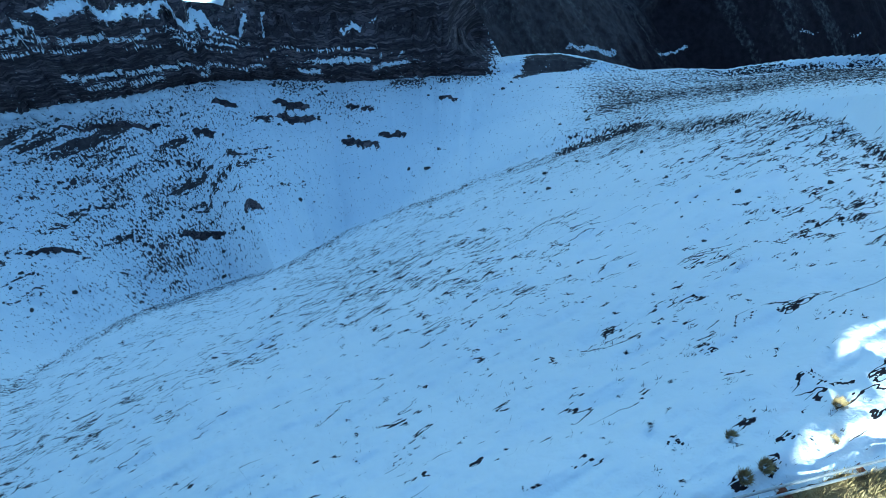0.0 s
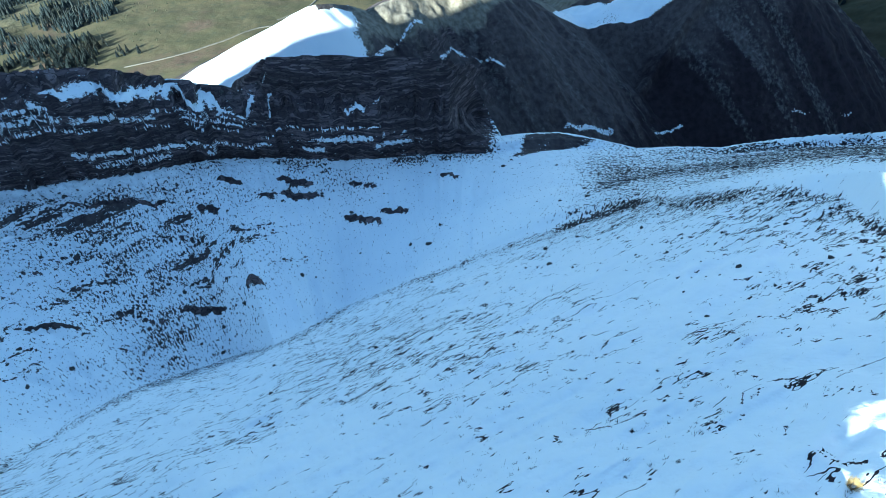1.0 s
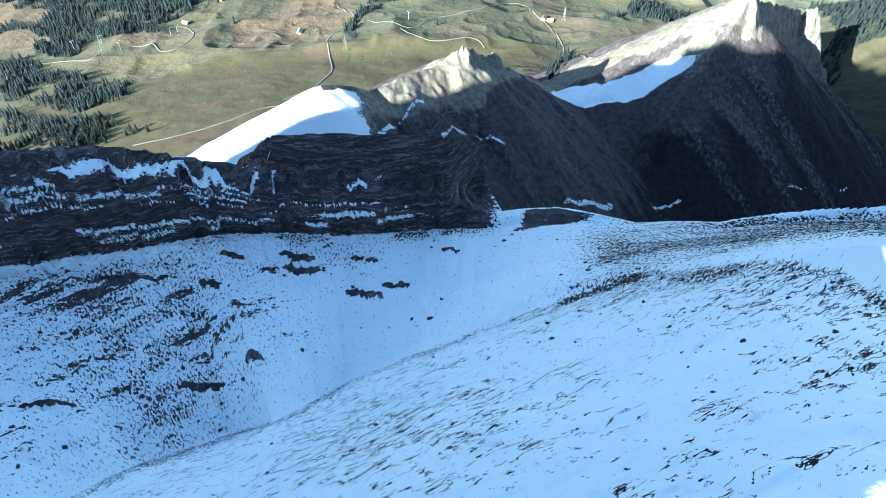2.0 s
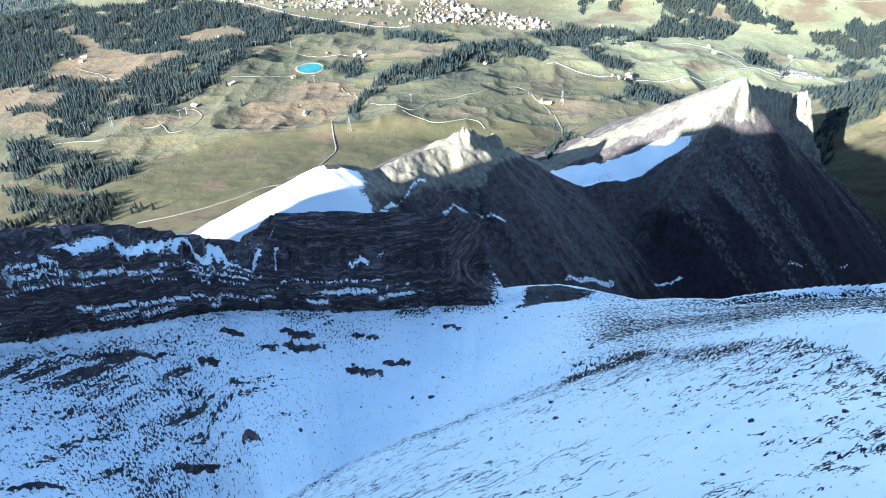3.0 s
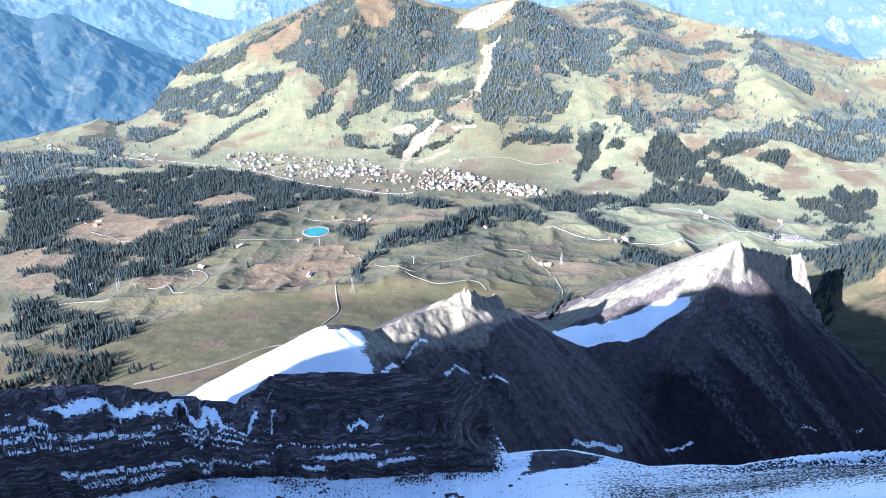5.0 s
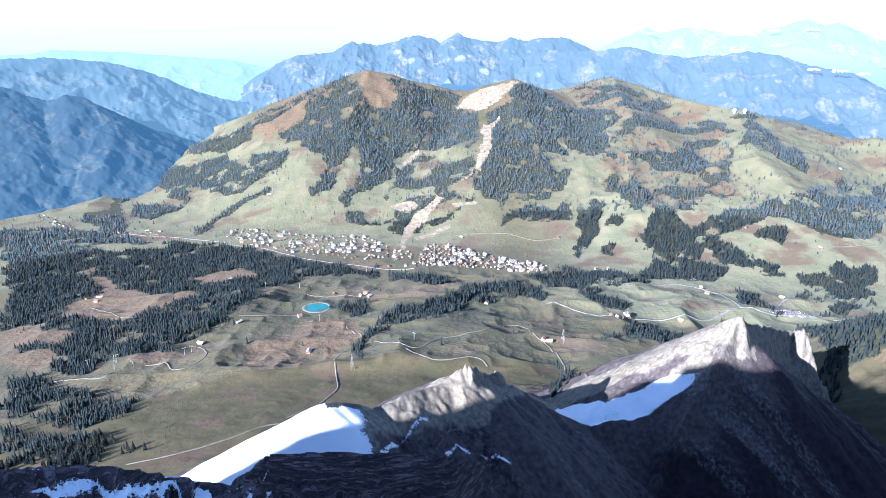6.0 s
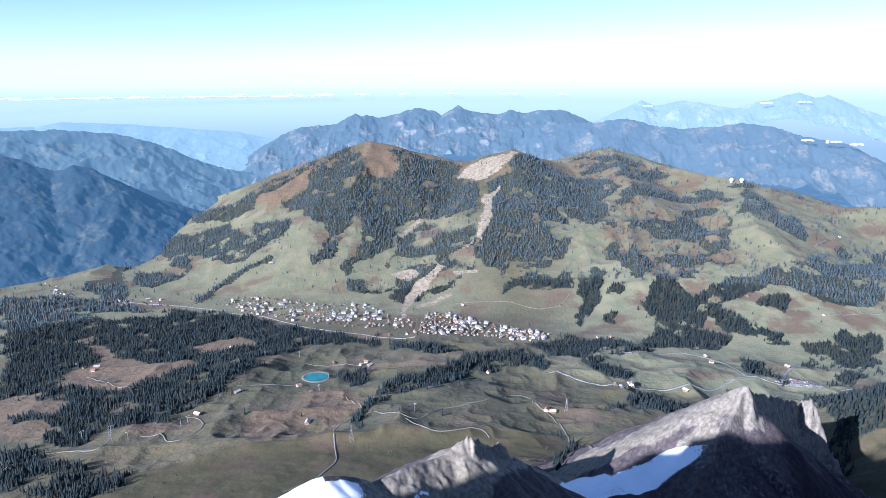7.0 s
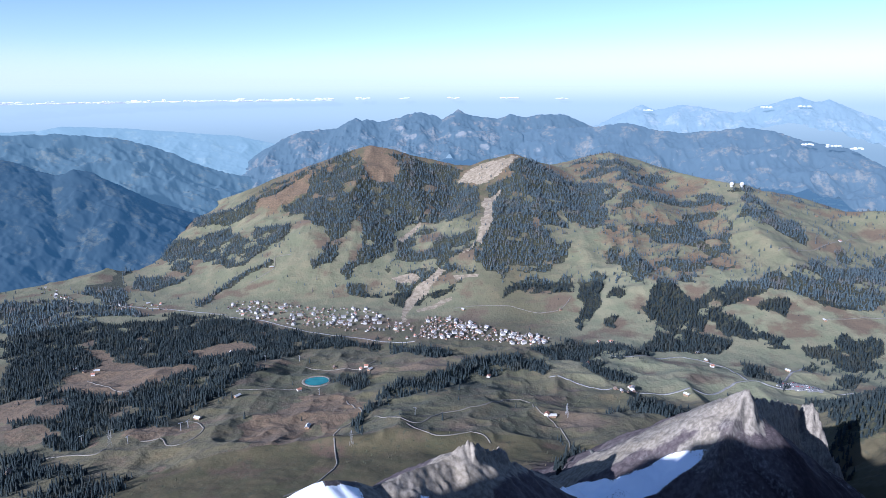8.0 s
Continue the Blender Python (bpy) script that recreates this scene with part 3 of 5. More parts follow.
# ---- materials ----
class Graph:
    """Short hand for one node material."""

    def __init__(self, name):
        self.material = bpy.data.materials.new(name)
        self.material.use_nodes = True
        self.nodes, self.links = self.material.node_tree.nodes, self.material.node_tree.links
        self.shader = self.nodes["Principled BSDF"]
        self.shader.inputs["Specular IOR Level"].default_value = 0.2
        self.place = self.nodes.new("ShaderNodeNewGeometry").outputs["Position"]

    def put(self, socket, value):
        if isinstance(value, bpy.types.NodeSocket):
            self.links.new(value, socket)
        elif isinstance(value, tuple) and len(value) == 3 and socket.type == "RGBA":
            socket.default_value = (*value, 1)
        else:
            socket.default_value = value

    def attr(self, name):
        n = self.nodes.new("ShaderNodeAttribute")
        n.attribute_name = name
        return n.outputs["Fac"]

    def noise(self, size, detail=4.0, roughness=0.55, stretch=None):
        n = self.nodes.new("ShaderNodeTexNoise")
        n.inputs["Scale"].default_value = 1.0 / size
        n.inputs["Detail"].default_value = detail
        n.inputs["Roughness"].default_value = roughness
        where = self.place
        if stretch:
            m = self.nodes.new("ShaderNodeMapping")
            self.put(m.inputs["Vector"], where)
            m.inputs["Scale"].default_value = stretch
            where = m.outputs[0]
        self.put(n.inputs["Vector"], where)
        return n.outputs["Fac"]

    def math(self, op, a, b=0.0, clamp=False):
        n = self.nodes.new("ShaderNodeMath")
        n.operation, n.use_clamp = op, clamp
        self.put(n.inputs[0], a)
        self.put(n.inputs[1], b)
        return n.outputs[0]

    def span(self, v, lo, hi, to0=0.0, to1=1.0):
        n = self.nodes.new("ShaderNodeMapRange")
        n.interpolation_type = "SMOOTHSTEP"
        self.put(n.inputs["Value"], v)
        for key, value in (("From Min", lo), ("From Max", hi), ("To Min", to0), ("To Max", to1)):
            n.inputs[key].default_value = value
        return n.outputs[0]

    def mix(self, fac, a, b):
        n = self.nodes.new("ShaderNodeMix")
        n.data_type = "RGBA"
        self.put(n.inputs["Factor"], fac)
        self.put(n.inputs["A"], a)
        self.put(n.inputs["B"], b)
        return n.outputs["Result"]

    def bump(self, v, strength, distance):
        n = self.nodes.new("ShaderNodeBump")
        n.inputs["Strength"].default_value, n.inputs["Distance"].default_value = strength, distance
        self.put(n.inputs["Height"], v)
        self.put(self.shader.inputs["Normal"], n.outputs[0])

    # Tinted sheen that lays painted haze over a surface.
    def fuzz(self, weight, tint):
        self.shader.inputs["Sheen Weight"].default_value = weight
        self.shader.inputs["Sheen Roughness"].default_value = 0.7
        self.put(self.shader.inputs["Sheen Tint"], tint)

    def finish(self, color, roughness=0.85):
        self.put(self.shader.inputs["Base Color"], color)
        self.put(self.shader.inputs["Roughness"], roughness)
        return self.material


def alpine_ground(name):
    """Snow over turf, rock and scree; how much lies bare is held on the mesh."""
    g = Graph(name)
    fine, mid, big = g.noise(0.8, 5), g.noise(5, 4), g.noise(40, 4)
    fall = g.noise(3.0, 4, 0.6, (1, 1, 0.35))
    beds = g.noise(2.2, 5, 0.6, (0.12, 0.12, 1.4))
    layers = g.math("ADD", g.math("MULTIPLY", beds, g.attr("beds")), g.math("MULTIPLY", mid, g.math("SUBTRACT", 1.0, g.attr("beds"))))
    stone = g.mix(g.span(layers, 0.3, 0.7), (0.052, 0.041, 0.042), (0.094, 0.077, 0.076))
    stone = g.mix(g.span(fall, 0.55, 0.72), stone, (0.105, 0.095, 0.09))
    turf = g.mix(g.span(mid, 0.3, 0.7), (0.016, 0.012, 0.0155), (0.030, 0.022, 0.027))
    turf = g.mix(g.span(fine, 0.55, 0.75), turf, (0.041, 0.031, 0.033))
    gold = g.mix(g.span(fine, 0.35, 0.65), (0.15, 0.11, 0.055), (0.30, 0.235, 0.12))
    scree = g.mix(g.span(mid, 0.3, 0.7), (0.10, 0.093, 0.087), (0.19, 0.178, 0.166))
    coarse = g.noise(9, 5)
    grass = g.mix(g.span(big, 0.3, 0.7), (0.070, 0.065, 0.033), (0.097, 0.080, 0.043))
    grass = g.mix(g.span(g.noise(90, 5), 0.5, 0.66), grass, (0.104, 0.072, 0.049))
    grass = g.mix(g.span(coarse, 0.54, 0.7), grass, (0.060, 0.060, 0.036))
    rocky = g.span(g.math("ADD", g.attr("rock"), g.math("MULTIPLY", g.math("SUBTRACT", fall, 0.5), 0.6)), 0.2, 0.8)
    joints = g.noise(0.55, 4, 0.6, (0.13, 0.13, 1.6))
    stone = g.mix(g.math("MULTIPLY", g.span(joints, 0.44, 0.36), g.attr("beds")), stone, (0.008, 0.007, 0.008))
    wall = g.nodes.new("ShaderNodeMapping")
    g.put(wall.inputs["Vector"], g.place)
    wall.inputs["Scale"].default_value = (0.34, 0.34, 1.8)
    joint = g.nodes.new("ShaderNodeTexVoronoi")
    joint.feature, joint.inputs["Scale"].default_value = "DISTANCE_TO_EDGE", 0.8
    bent = g.nodes.new("ShaderNodeVectorMath")
    bent.operation = "MULTIPLY_ADD"
    jitter = g.nodes.new("ShaderNodeTexNoise")
    jitter.inputs["Scale"].default_value = 0.5
    g.put(jitter.inputs["Vector"], g.place)
    g.put(bent.inputs[0], jitter.outputs["Color"])
    bent.inputs[1].default_value = (0.8, 0.8, 0.7)
    g.put(bent.inputs[2], wall.outputs[0])
    g.put(joint.inputs["Vector"], bent.outputs[0])
    cell = g.nodes.new("ShaderNodeTexVoronoi")
    cell.inputs["Scale"].default_value = 0.8
    g.put(cell.inputs["Vector"], bent.outputs[0])
    split = g.nodes.new("ShaderNodeSeparateColor")
    g.put(split.inputs[0], cell.outputs["Color"])
    blocks = g.mix(g.span(split.outputs[0], 0.0, 1.0), (0.055, 0.041, 0.047), (0.205, 0.158, 0.160))
    # dark bands between beds paint in the shade of the strata gaps
    blocks = g.mix(g.span(beds, 0.42, 0.56, 0.0, 0.75), blocks, (0.020, 0.0145, 0.016))
    blocks = g.mix(g.span(joint.outputs["Distance"], 0.012, 0.06, 0.85, 0.0), blocks, (0.007, 0.006, 0.007))
    stone = g.mix(g.math("MULTIPLY", g.attr("beds"), 0.8), stone, blocks)
    soil = g.mix(rocky, turf, stone)
    soil = g.mix(g.span(g.math("ADD", g.attr("scree"), g.math("MULTIPLY", g.math("SUBTRACT", fall, 0.5), 1.1)), 0.35, 0.9), soil, scree)
    lime = g.mix(g.span(g.math("ADD", g.math("MULTIPLY", fall, 0.6), g.math("MULTIPLY", layers, 0.4)), 0.38, 0.62), (0.130, 0.114, 0.092), (0.25, 0.220, 0.178))
    soil = g.mix(g.span(g.math("ADD", g.attr("pale"), g.math("MULTIPLY", g.math("SUBTRACT", fall, 0.5), 0.35)), 0.3, 0.75), soil, lime)
    soil = g.mix(g.attr("gold"), soil, gold)
    soil = g.mix(g.attr("meadow"), soil, grass)
    speck = g.noise(1.5, 6, 0.62)
    cover = g.math("ADD", g.attr("bare"), g.math("MULTIPLY", g.math("SUBTRACT", speck, 0.5), 1.7))
    turned = g.nodes.new("ShaderNodeMapping")
    turned.vector_type = "TEXTURE"
    turned.inputs["Rotation"].default_value = (0, 0, radians(30))
    turned.inputs["Scale"].default_value = (2.6, 0.75, 1.5)
    g.put(turned.inputs["Vector"], g.place)
    wave = g.nodes.new("ShaderNodeTexNoise")
    wave.inputs["Scale"].default_value, wave.inputs["Detail"].default_value, wave.inputs["Roughness"].default_value = 0.9, 3.0, 0.6
    g.put(wave.inputs["Vector"], turned.outputs[0])
    crease = g.span(g.math("ABSOLUTE", g.math("SUBTRACT", wave.outputs["Fac"], 0.5)), 0.013, 0.050, 1.0, 0.0)
    torn = g.span(g.math("ADD", g.noise(2.4, 5, 0.65), g.attr("torn")), 0.53, 0.585)
    wide = g.nodes.new("ShaderNodeTexNoise")
    wide.inputs["Scale"].default_value, wide.inputs["Detail"].default_value, wide.inputs["Roughness"].default_value = 0.33, 4.0, 0.55
    g.put(wide.inputs["Vector"], turned.outputs[0])
    thread = g.span(g.math("ABSOLUTE", g.math("SUBTRACT", wide.outputs["Fac"], 0.5)), 0.003, 0.014, 1.0, 0.0)
    thread = g.math("MULTIPLY", thread, g.span(g.math("ADD", g.noise(6.5, 3, 0.6), g.attr("torn")), 0.47, 0.56))
    crease = g.math("MAXIMUM", g.math("MULTIPLY", crease, torn), thread)
    cover = g.math("MAXIMUM", cover, g.math("MULTIPLY", crease, g.attr("face")))
    ledge = g.math("MULTIPLY", g.math("MULTIPLY", g.span(joints, 0.555, 0.62), g.attr("ledge")), g.span(g.noise(9, 4, 0.6), 0.42, 0.54))
    cover = g.math("SUBTRACT", cover, ledge)
    fan = g.nodes.new("ShaderNodeCombineXYZ")
    g.put(fan.inputs[0], g.attr("arc"))
    g.put(fan.inputs[1], g.math("MULTIPLY", g.attr("out"), 0.42))
    flake = g.nodes.new("ShaderNodeTexNoise")
    flake.inputs["Scale"].default_value, flake.inputs["Detail"].default_value, flake.inputs["Roughness"].default_value = 1.2, 5.0, 0.66
    g.put(flake.inputs["Vector"], fan.outputs[0])
    bite = g.math("ADD", g.math("MULTIPLY", g.attr("fleck"), 0.24), flake.outputs["Fac"])
    cover = g.math("MAXIMUM", cover, g.math("MULTIPLY", g.span(bite, 0.655, 0.70), 0.9))
    open_ground = g.span(cover, 0.46, 0.56)
    snow = g.mix(g.span(big, 0.3, 0.7), (0.80, 0.84, 0.88), (0.88, 0.90, 0.92))
    g.bump(g.math("ADD", g.math("MULTIPLY", g.math("ADD", fine, mid), 0.5), g.math("MULTIPLY", g.math("MULTIPLY", layers, open_ground), 1.2)), 0.7, 0.5)
    return g.finish(g.mix(open_ground, snow, soil), g.span(open_ground, 0, 1, 0.55, 0.95))


def valley_ground(name):
    """Pasture, heath, forest floor and landslide earth."""
    g = Graph(name)
    fine, mid, big = g.noise(9, 5), g.noise(55, 5), g.noise(320, 4)
    grass = g.mix(g.span(big, 0.38, 0.62), (0.069, 0.066, 0.033), (0.098, 0.083, 0.043))
    grass = g.mix(g.span(mid, 0.5, 0.72), grass, (0.115, 0.088, 0.044))
    grass = g.mix(g.span(fine, 0.58, 0.78), grass, (0.050, 0.053, 0.026))
    lush_hazed = g.mix(g.span(mid, 0.35, 0.65), (0.146, 0.152, 0.088), (0.196, 0.182, 0.108))
    lush_hazed = g.mix(g.span(fine, 0.6, 0.8), lush_hazed, (0.120, 0.112, 0.066))
    heath = g.mix(g.span(fine, 0.35, 0.65), (0.098, 0.070, 0.040), (0.150, 0.100, 0.058))
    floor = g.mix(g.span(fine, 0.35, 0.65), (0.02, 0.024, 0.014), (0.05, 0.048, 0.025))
    earth = g.mix(g.span(g.noise(14, 5, 0.6, (1, 1, 0.25)), 0.35, 0.65), (0.16, 0.128, 0.085), (0.27, 0.222, 0.155))
    fuzz = g.math("MULTIPLY", g.math("SUBTRACT", mid, 0.5), 0.9)
    grass = g.mix(g.span(g.noise(26, 5, 0.6), 0.53, 0.66), grass, (0.076, 0.064, 0.038))
    color = g.mix(g.attr("lush_hazed"), grass, lush_hazed)
    color = g.mix(g.span(g.noise(150, 5, 0.6), 0.52, 0.64), color, (0.110, 0.080, 0.050))
    color = g.mix(g.span(g.math("ADD", g.attr("heath"), fuzz), 0.35, 0.65), color, heath)
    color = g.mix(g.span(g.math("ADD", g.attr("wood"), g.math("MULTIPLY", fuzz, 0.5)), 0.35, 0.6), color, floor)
    color = g.mix(g.span(g.math("ADD", g.attr("scar"), g.math("MULTIPLY", fuzz, 0.6)), 0.4, 0.6), color, earth)
    # faint bluish sheen paints haze over the pasture
    g.fuzz(0.022, (0.7, 0.85, 1.0))
    g.bump(g.math("ADD", fine, mid), 0.6, 4.0)
    return g.finish(color, 0.95)


def plain(name, color, other, size, roughness=0.85, metallic=0.0):
    g = Graph(name)
    g.shader.inputs["Metallic"].default_value = metallic
    return g.finish(g.mix(g.span(g.noise(size, 4), 0.35, 0.65), color, other), roughness)


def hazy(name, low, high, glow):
    """Far land and clouds with a veil of lit air painted in as emission."""
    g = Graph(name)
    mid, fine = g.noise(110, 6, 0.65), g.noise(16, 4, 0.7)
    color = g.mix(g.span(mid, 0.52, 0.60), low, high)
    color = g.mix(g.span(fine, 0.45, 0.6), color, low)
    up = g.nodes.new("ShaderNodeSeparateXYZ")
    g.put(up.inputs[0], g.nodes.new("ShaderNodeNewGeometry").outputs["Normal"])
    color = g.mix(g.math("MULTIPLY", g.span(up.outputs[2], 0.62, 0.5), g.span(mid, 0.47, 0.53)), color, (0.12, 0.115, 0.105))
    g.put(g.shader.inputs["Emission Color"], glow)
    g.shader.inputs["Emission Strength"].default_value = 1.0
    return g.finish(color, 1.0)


ALPINE = alpine_ground("alpine_ground")
VALLEY = valley_ground("valley_ground")


# ---- the ground in three sheets that share their seams ----
def inside(x, y, outline):
    hit = np.zeros(x.shape, bool)
    for (x0, y0), (x1, y1) in zip(outline, outline[1:] + outline[:1]):
        if y0 != y1:
            hit ^= ((y0 > y) != (y1 > y)) & (x < (x1 - x0) * (y - y0) / (y1 - y0) + x0)
    return hit


def cover(kind, x, y, fray=14.0):
    """Where a kind of land cover lies, with frayed edges."""
    wx, wy = x + fray * rough(x, y, 60, 3, 71), y + fray * rough(x, y, 60, 3, 72)
    hit = np.zeros(np.shape(x), bool)
    for outline in OUTLINES[kind]:
        ox, oy = [p[0] for p in outline], [p[1] for p in outline]
        box = (wx > min(ox)) & (wx < max(ox)) & (wy > min(oy)) & (wy < max(oy))
        if box.any():
            hit[box] |= inside(wx[box], wy[box], outline)
    return hit


def wooded(x, y):
    """Chance from 0 to 1 that a spruce stands here."""
    gaps = ramp(rough(x, y, 48, 4, 77), -0.75, -0.4)
    w = np.where(cover("wood", x, y, 24) & ~cover("clearing", x, y, 20), 0.15 + 0.85 * gaps, 0.0)
    m = np.where(cover("mountain_wood", x, y, 16), 0.2 + 0.8 * ramp(rough(x, y, 60, 4, 78), -0.8, -0.45), 0.0)
    patch = 0.12 + 0.88 * ramp(rough(x, y, 75, 4, 73), -0.2, 0.25)
    p = np.where(cover("copse", x, y, 24), patch * 0.85, 0.0)
    gone = np.where(cover("scar", x, y, 8), 0.0, np.where(cover("town", x, y, 4), 0.13, 1.0))
    return np.minimum(gone, np.maximum(np.maximum(w, m), p))


def mesh_from(name, co, faces, mats):
    me = bpy.data.meshes.new(name)
    faces = np.asarray(faces)
    k = faces.shape[1]
    me.vertices.add(len(co))
    me.vertices.foreach_set("co", np.asarray(co, float).ravel())
    me.loops.add(faces.size)
    me.loops.foreach_set("vertex_index", faces.ravel())
    me.polygons.add(len(faces))
    me.polygons.foreach_set("loop_start", np.arange(0, faces.size, k))
    me.update(calc_edges=True)
    for m in mats:
        me.materials.append(m)
    return me


def sheet(name, bearings, distances, heights, traits, mat):
    b, d = np.meshgrid(bearings, distances, indexing="ij")
    x, y = flat(b, d)
    z = heights(x, y)
    nb, nd = b.shape
    i = np.arange(nb * nd).reshape(nb, nd)
    faces = np.stack([i[:-1, :-1], i[1:, :-1], i[1:, 1:], i[:-1, 1:]], -1).reshape(-1, 4)[:, ::-1]
    me = mesh_from(name, np.stack([x, y, z + EYE], -1).reshape(-1, 3), faces, [mat])
    me.polygons.foreach_set("use_smooth", np.ones(len(faces), bool))
    p = np.stack([x, y, z], -1)
    n = np.cross(np.gradient(p, axis=0), np.gradient(p, axis=1))
    steep = 1 - np.abs(n[..., 2]) / (np.linalg.norm(n, axis=-1) + 1e-9)
    held = traits(x, y, z, d, b, steep)
    if "crisp" in held:
        rough_faces = held.pop("crisp")[:-1, :-1].reshape(-1) > 0.5
        me.polygons.foreach_set("use_smooth", ~rough_faces)
    for key, value in held.items():
        a = me.attributes.new(key, "FLOAT", "POINT")
        a.data.foreach_set("value", np.asarray(value, np.float32).ravel())
    return new(name, me)


def sunny_side(x, y):
    """Metres on the snowy side of the pipe rail; below zero lies the bare crest."""
    return y - 7.25 - 0.2346 * (x - 14.02)


def near_traits(x, y, z, d, b, steep):
    n = near_slope(x, y)
    low, cliff = bowl(x, y)
    on_face = ramp(n - low, -3, 6)
    far = rim_at(b)
    patch = rough(x, y, 24, 3, 82)
    seam = 0.6 * np.exp(-((n - low - 7) / 12) ** 2)
    torn = 0.07 * patch + 0.12 * seam + 0.03 * ramp(b, 5, 25) * ramp(d, 60, 100) - 0.085 * (1 - ramp(d, 20, 50))
    zone = np.exp(-((b + 34) / 14) ** 2) * ramp(d, 140, 185) + 0.8 * np.exp(-((b + 56) / 14) ** 2) * ramp(rough(x, y, 20, 3, 97), -0.2, 0.4)
    zone = zone * (0.8 + 0.5 * rough(x, y, 26, 3, 86))
    moor = ramp(b, 12, 21) * ramp(d, 100, 132) * (1 - ramp(d + 2.0 * rough(x, y, 14, 4, 79), far - 5, far - 2))
    moor = moor * (0.7 + 0.5 * ramp(rough(x, y, 45, 2, 87), -0.6, 0.4))
    strata = ramp(rough(b * 0.2, d / 4.0, 1.0, 4, 84), 0.2, 0.5) * ramp(rough(x, y, 22, 3, 92), -0.35, 0.15) * np.clip(zone + 0.25, 0, 1) * (1 - moor) * (b < 2) * (1 - 0.8 * ramp(d, foot_at(b) - 22, foot_at(b) - 12))
    bowl_bare = 0.15 + 0.05 * zone + 0.42 * strata + 0.30 * moor + 0.22 * zone * ramp(steep, 0.25, 0.5) + 0.10 * rough(x, y, 16, 3, 83)
    bare = on_face * (0.15 + 0.18 * seam + 0.08 * patch) + (1 - on_face) * bowl_bare
    foot = -foot_at(b) * np.interp(b, BEARINGS, FOOT)
    share = (low + 0.35 * (z - low) * (1 - ramp(np.abs(z - low), 3, 6)) - foot) / np.maximum(-np.interp(b, BEARINGS, RIM) * far - foot, 12)
    level = share + 0.035 * rough(b * 0.22, b * 0, 1.0, 4, 88)
    lying = np.zeros_like(x)
    for at, half, gate, key in ((0.13, 0.03, 0.05, 1), (0.25, 0.035, -0.1, 2), (0.38, 0.012, 0.2, 3), (0.55, 0.014, 0.15, 4), (0.68, 0.035, 0.0, 5), (0.80, 0.022, 0.05, 6), (0.91, 0.03, 0.1, 7)):
        lies = ramp(rough(b * 0.13 + 31 * key, d / 30, 1.0, 4, 89 + key), gate - 0.1, gate + 0.15)
        lying = np.maximum(lying, lies * (1 - ramp(b, -4, 0)) * np.exp(-((level - at) / half) ** 2))
    ledges = 1 - 0.85 * lying
    rib = ramp(d, far - 11, far - 6) * ramp(b, -18, -15.5)
    ledges = np.maximum(ledges, rib)
    massive = ramp(share, 0.26, 0.34) * (1 - ramp(share, 0.5, 0.58))
    ribs = outcrops(x, y)
    bare = np.maximum(bare, 0.95 * ribs)
    bare = bare * (1 - cliff) + cliff * ledges
    patch_brown = ramp(b + 0.6 * rough(x, y, 12, 3, 99), 8, 9.5) * (1 - ramp(b, 15, 19)) * ramp(d, far - 34 + 2.2 * (b - 8), far - 26 + 2.2 * (b - 8)) * (1 - ramp(d, far - 7, far - 3))
    bare = np.maximum(bare, 0.8 * patch_brown)
    s = -0.5 * x + 0.866 * y
    zone_left = np.exp(-((b + 37) / 15) ** 2) * ramp(d, 112, 140) * (1 - ramp(d, foot_at(b) - 16, foot_at(b) - 3))
    belt = 0.5 + 0.5 * ramp(rough(b * 0.35, d / 6.0, 1.0, 3, 84), -0.35, 0.35)
    fleck = (1 - on_face) * (1 - cliff) * (0.14 + 0.62 * zone_left * belt * (1 - 0.35 * ramp(-b, 36, 46)) + 0.3 * np.exp(-((b + 12) / 9) ** 2) * ramp(d, 165, 200) * ramp(rough(x, y, 14, 3, 85), -0.2, 0.3))
    fleck = fleck + 0.5 * moor + (1 - on_face) * (1 - cliff) * 0.6 * np.exp(-((b - 3) / 4) ** 2) * ramp(d, 195, 215)
    fleck = fleck + 0.6 * (1 - cliff) * np.exp(-((d - foot_at(b) + 5) / 6) ** 2) * (1 - ramp(b, 0, 5)) * ramp(b, -32, -22) * ramp(rough(x, y, 12, 3, 100), -0.3, 0.3)
    fleck = np.clip(fleck + on_face * (0.62 * np.exp(-((n - low - 8) / 10) ** 2) * ramp(rough(x, y, 20, 3, 95), -0.5, 0.3) + 0.3 * ramp(b, 0, 20) * ramp(d, 75, 110)), 0, 1)
    crest = np.maximum(ramp(-sunny_side(x, y) + 0.3 * rough(x, y, 2, 2, 90), 0.0, 0.5) * (d < 60), ramp(-s, 40, 60))
    bare = np.maximum(bare, crest * 0.85)
    bare = np.where(d > far + 3, np.maximum(bare, 0.95), bare)
    rock = np.clip(cliff + ribs + 0.75 * (1 - on_face) * (1 - moor) + (d > far) * ramp(b, -18, -15), 0, 1)
    return {"bare": bare, "rock": rock * (1 - crest), "gold": crest * (1 - ramp(d, 60, 120)), "face": on_face * (1 - crest), "torn": torn, "arc": np.radians(b) * 200, "out": d, "fleck": fleck, "crisp": cliff, "ledge": 0.35 * cliff * (1 - massive) * (1 - rib), "beds": np.clip(cliff + ribs, 0, 1)}


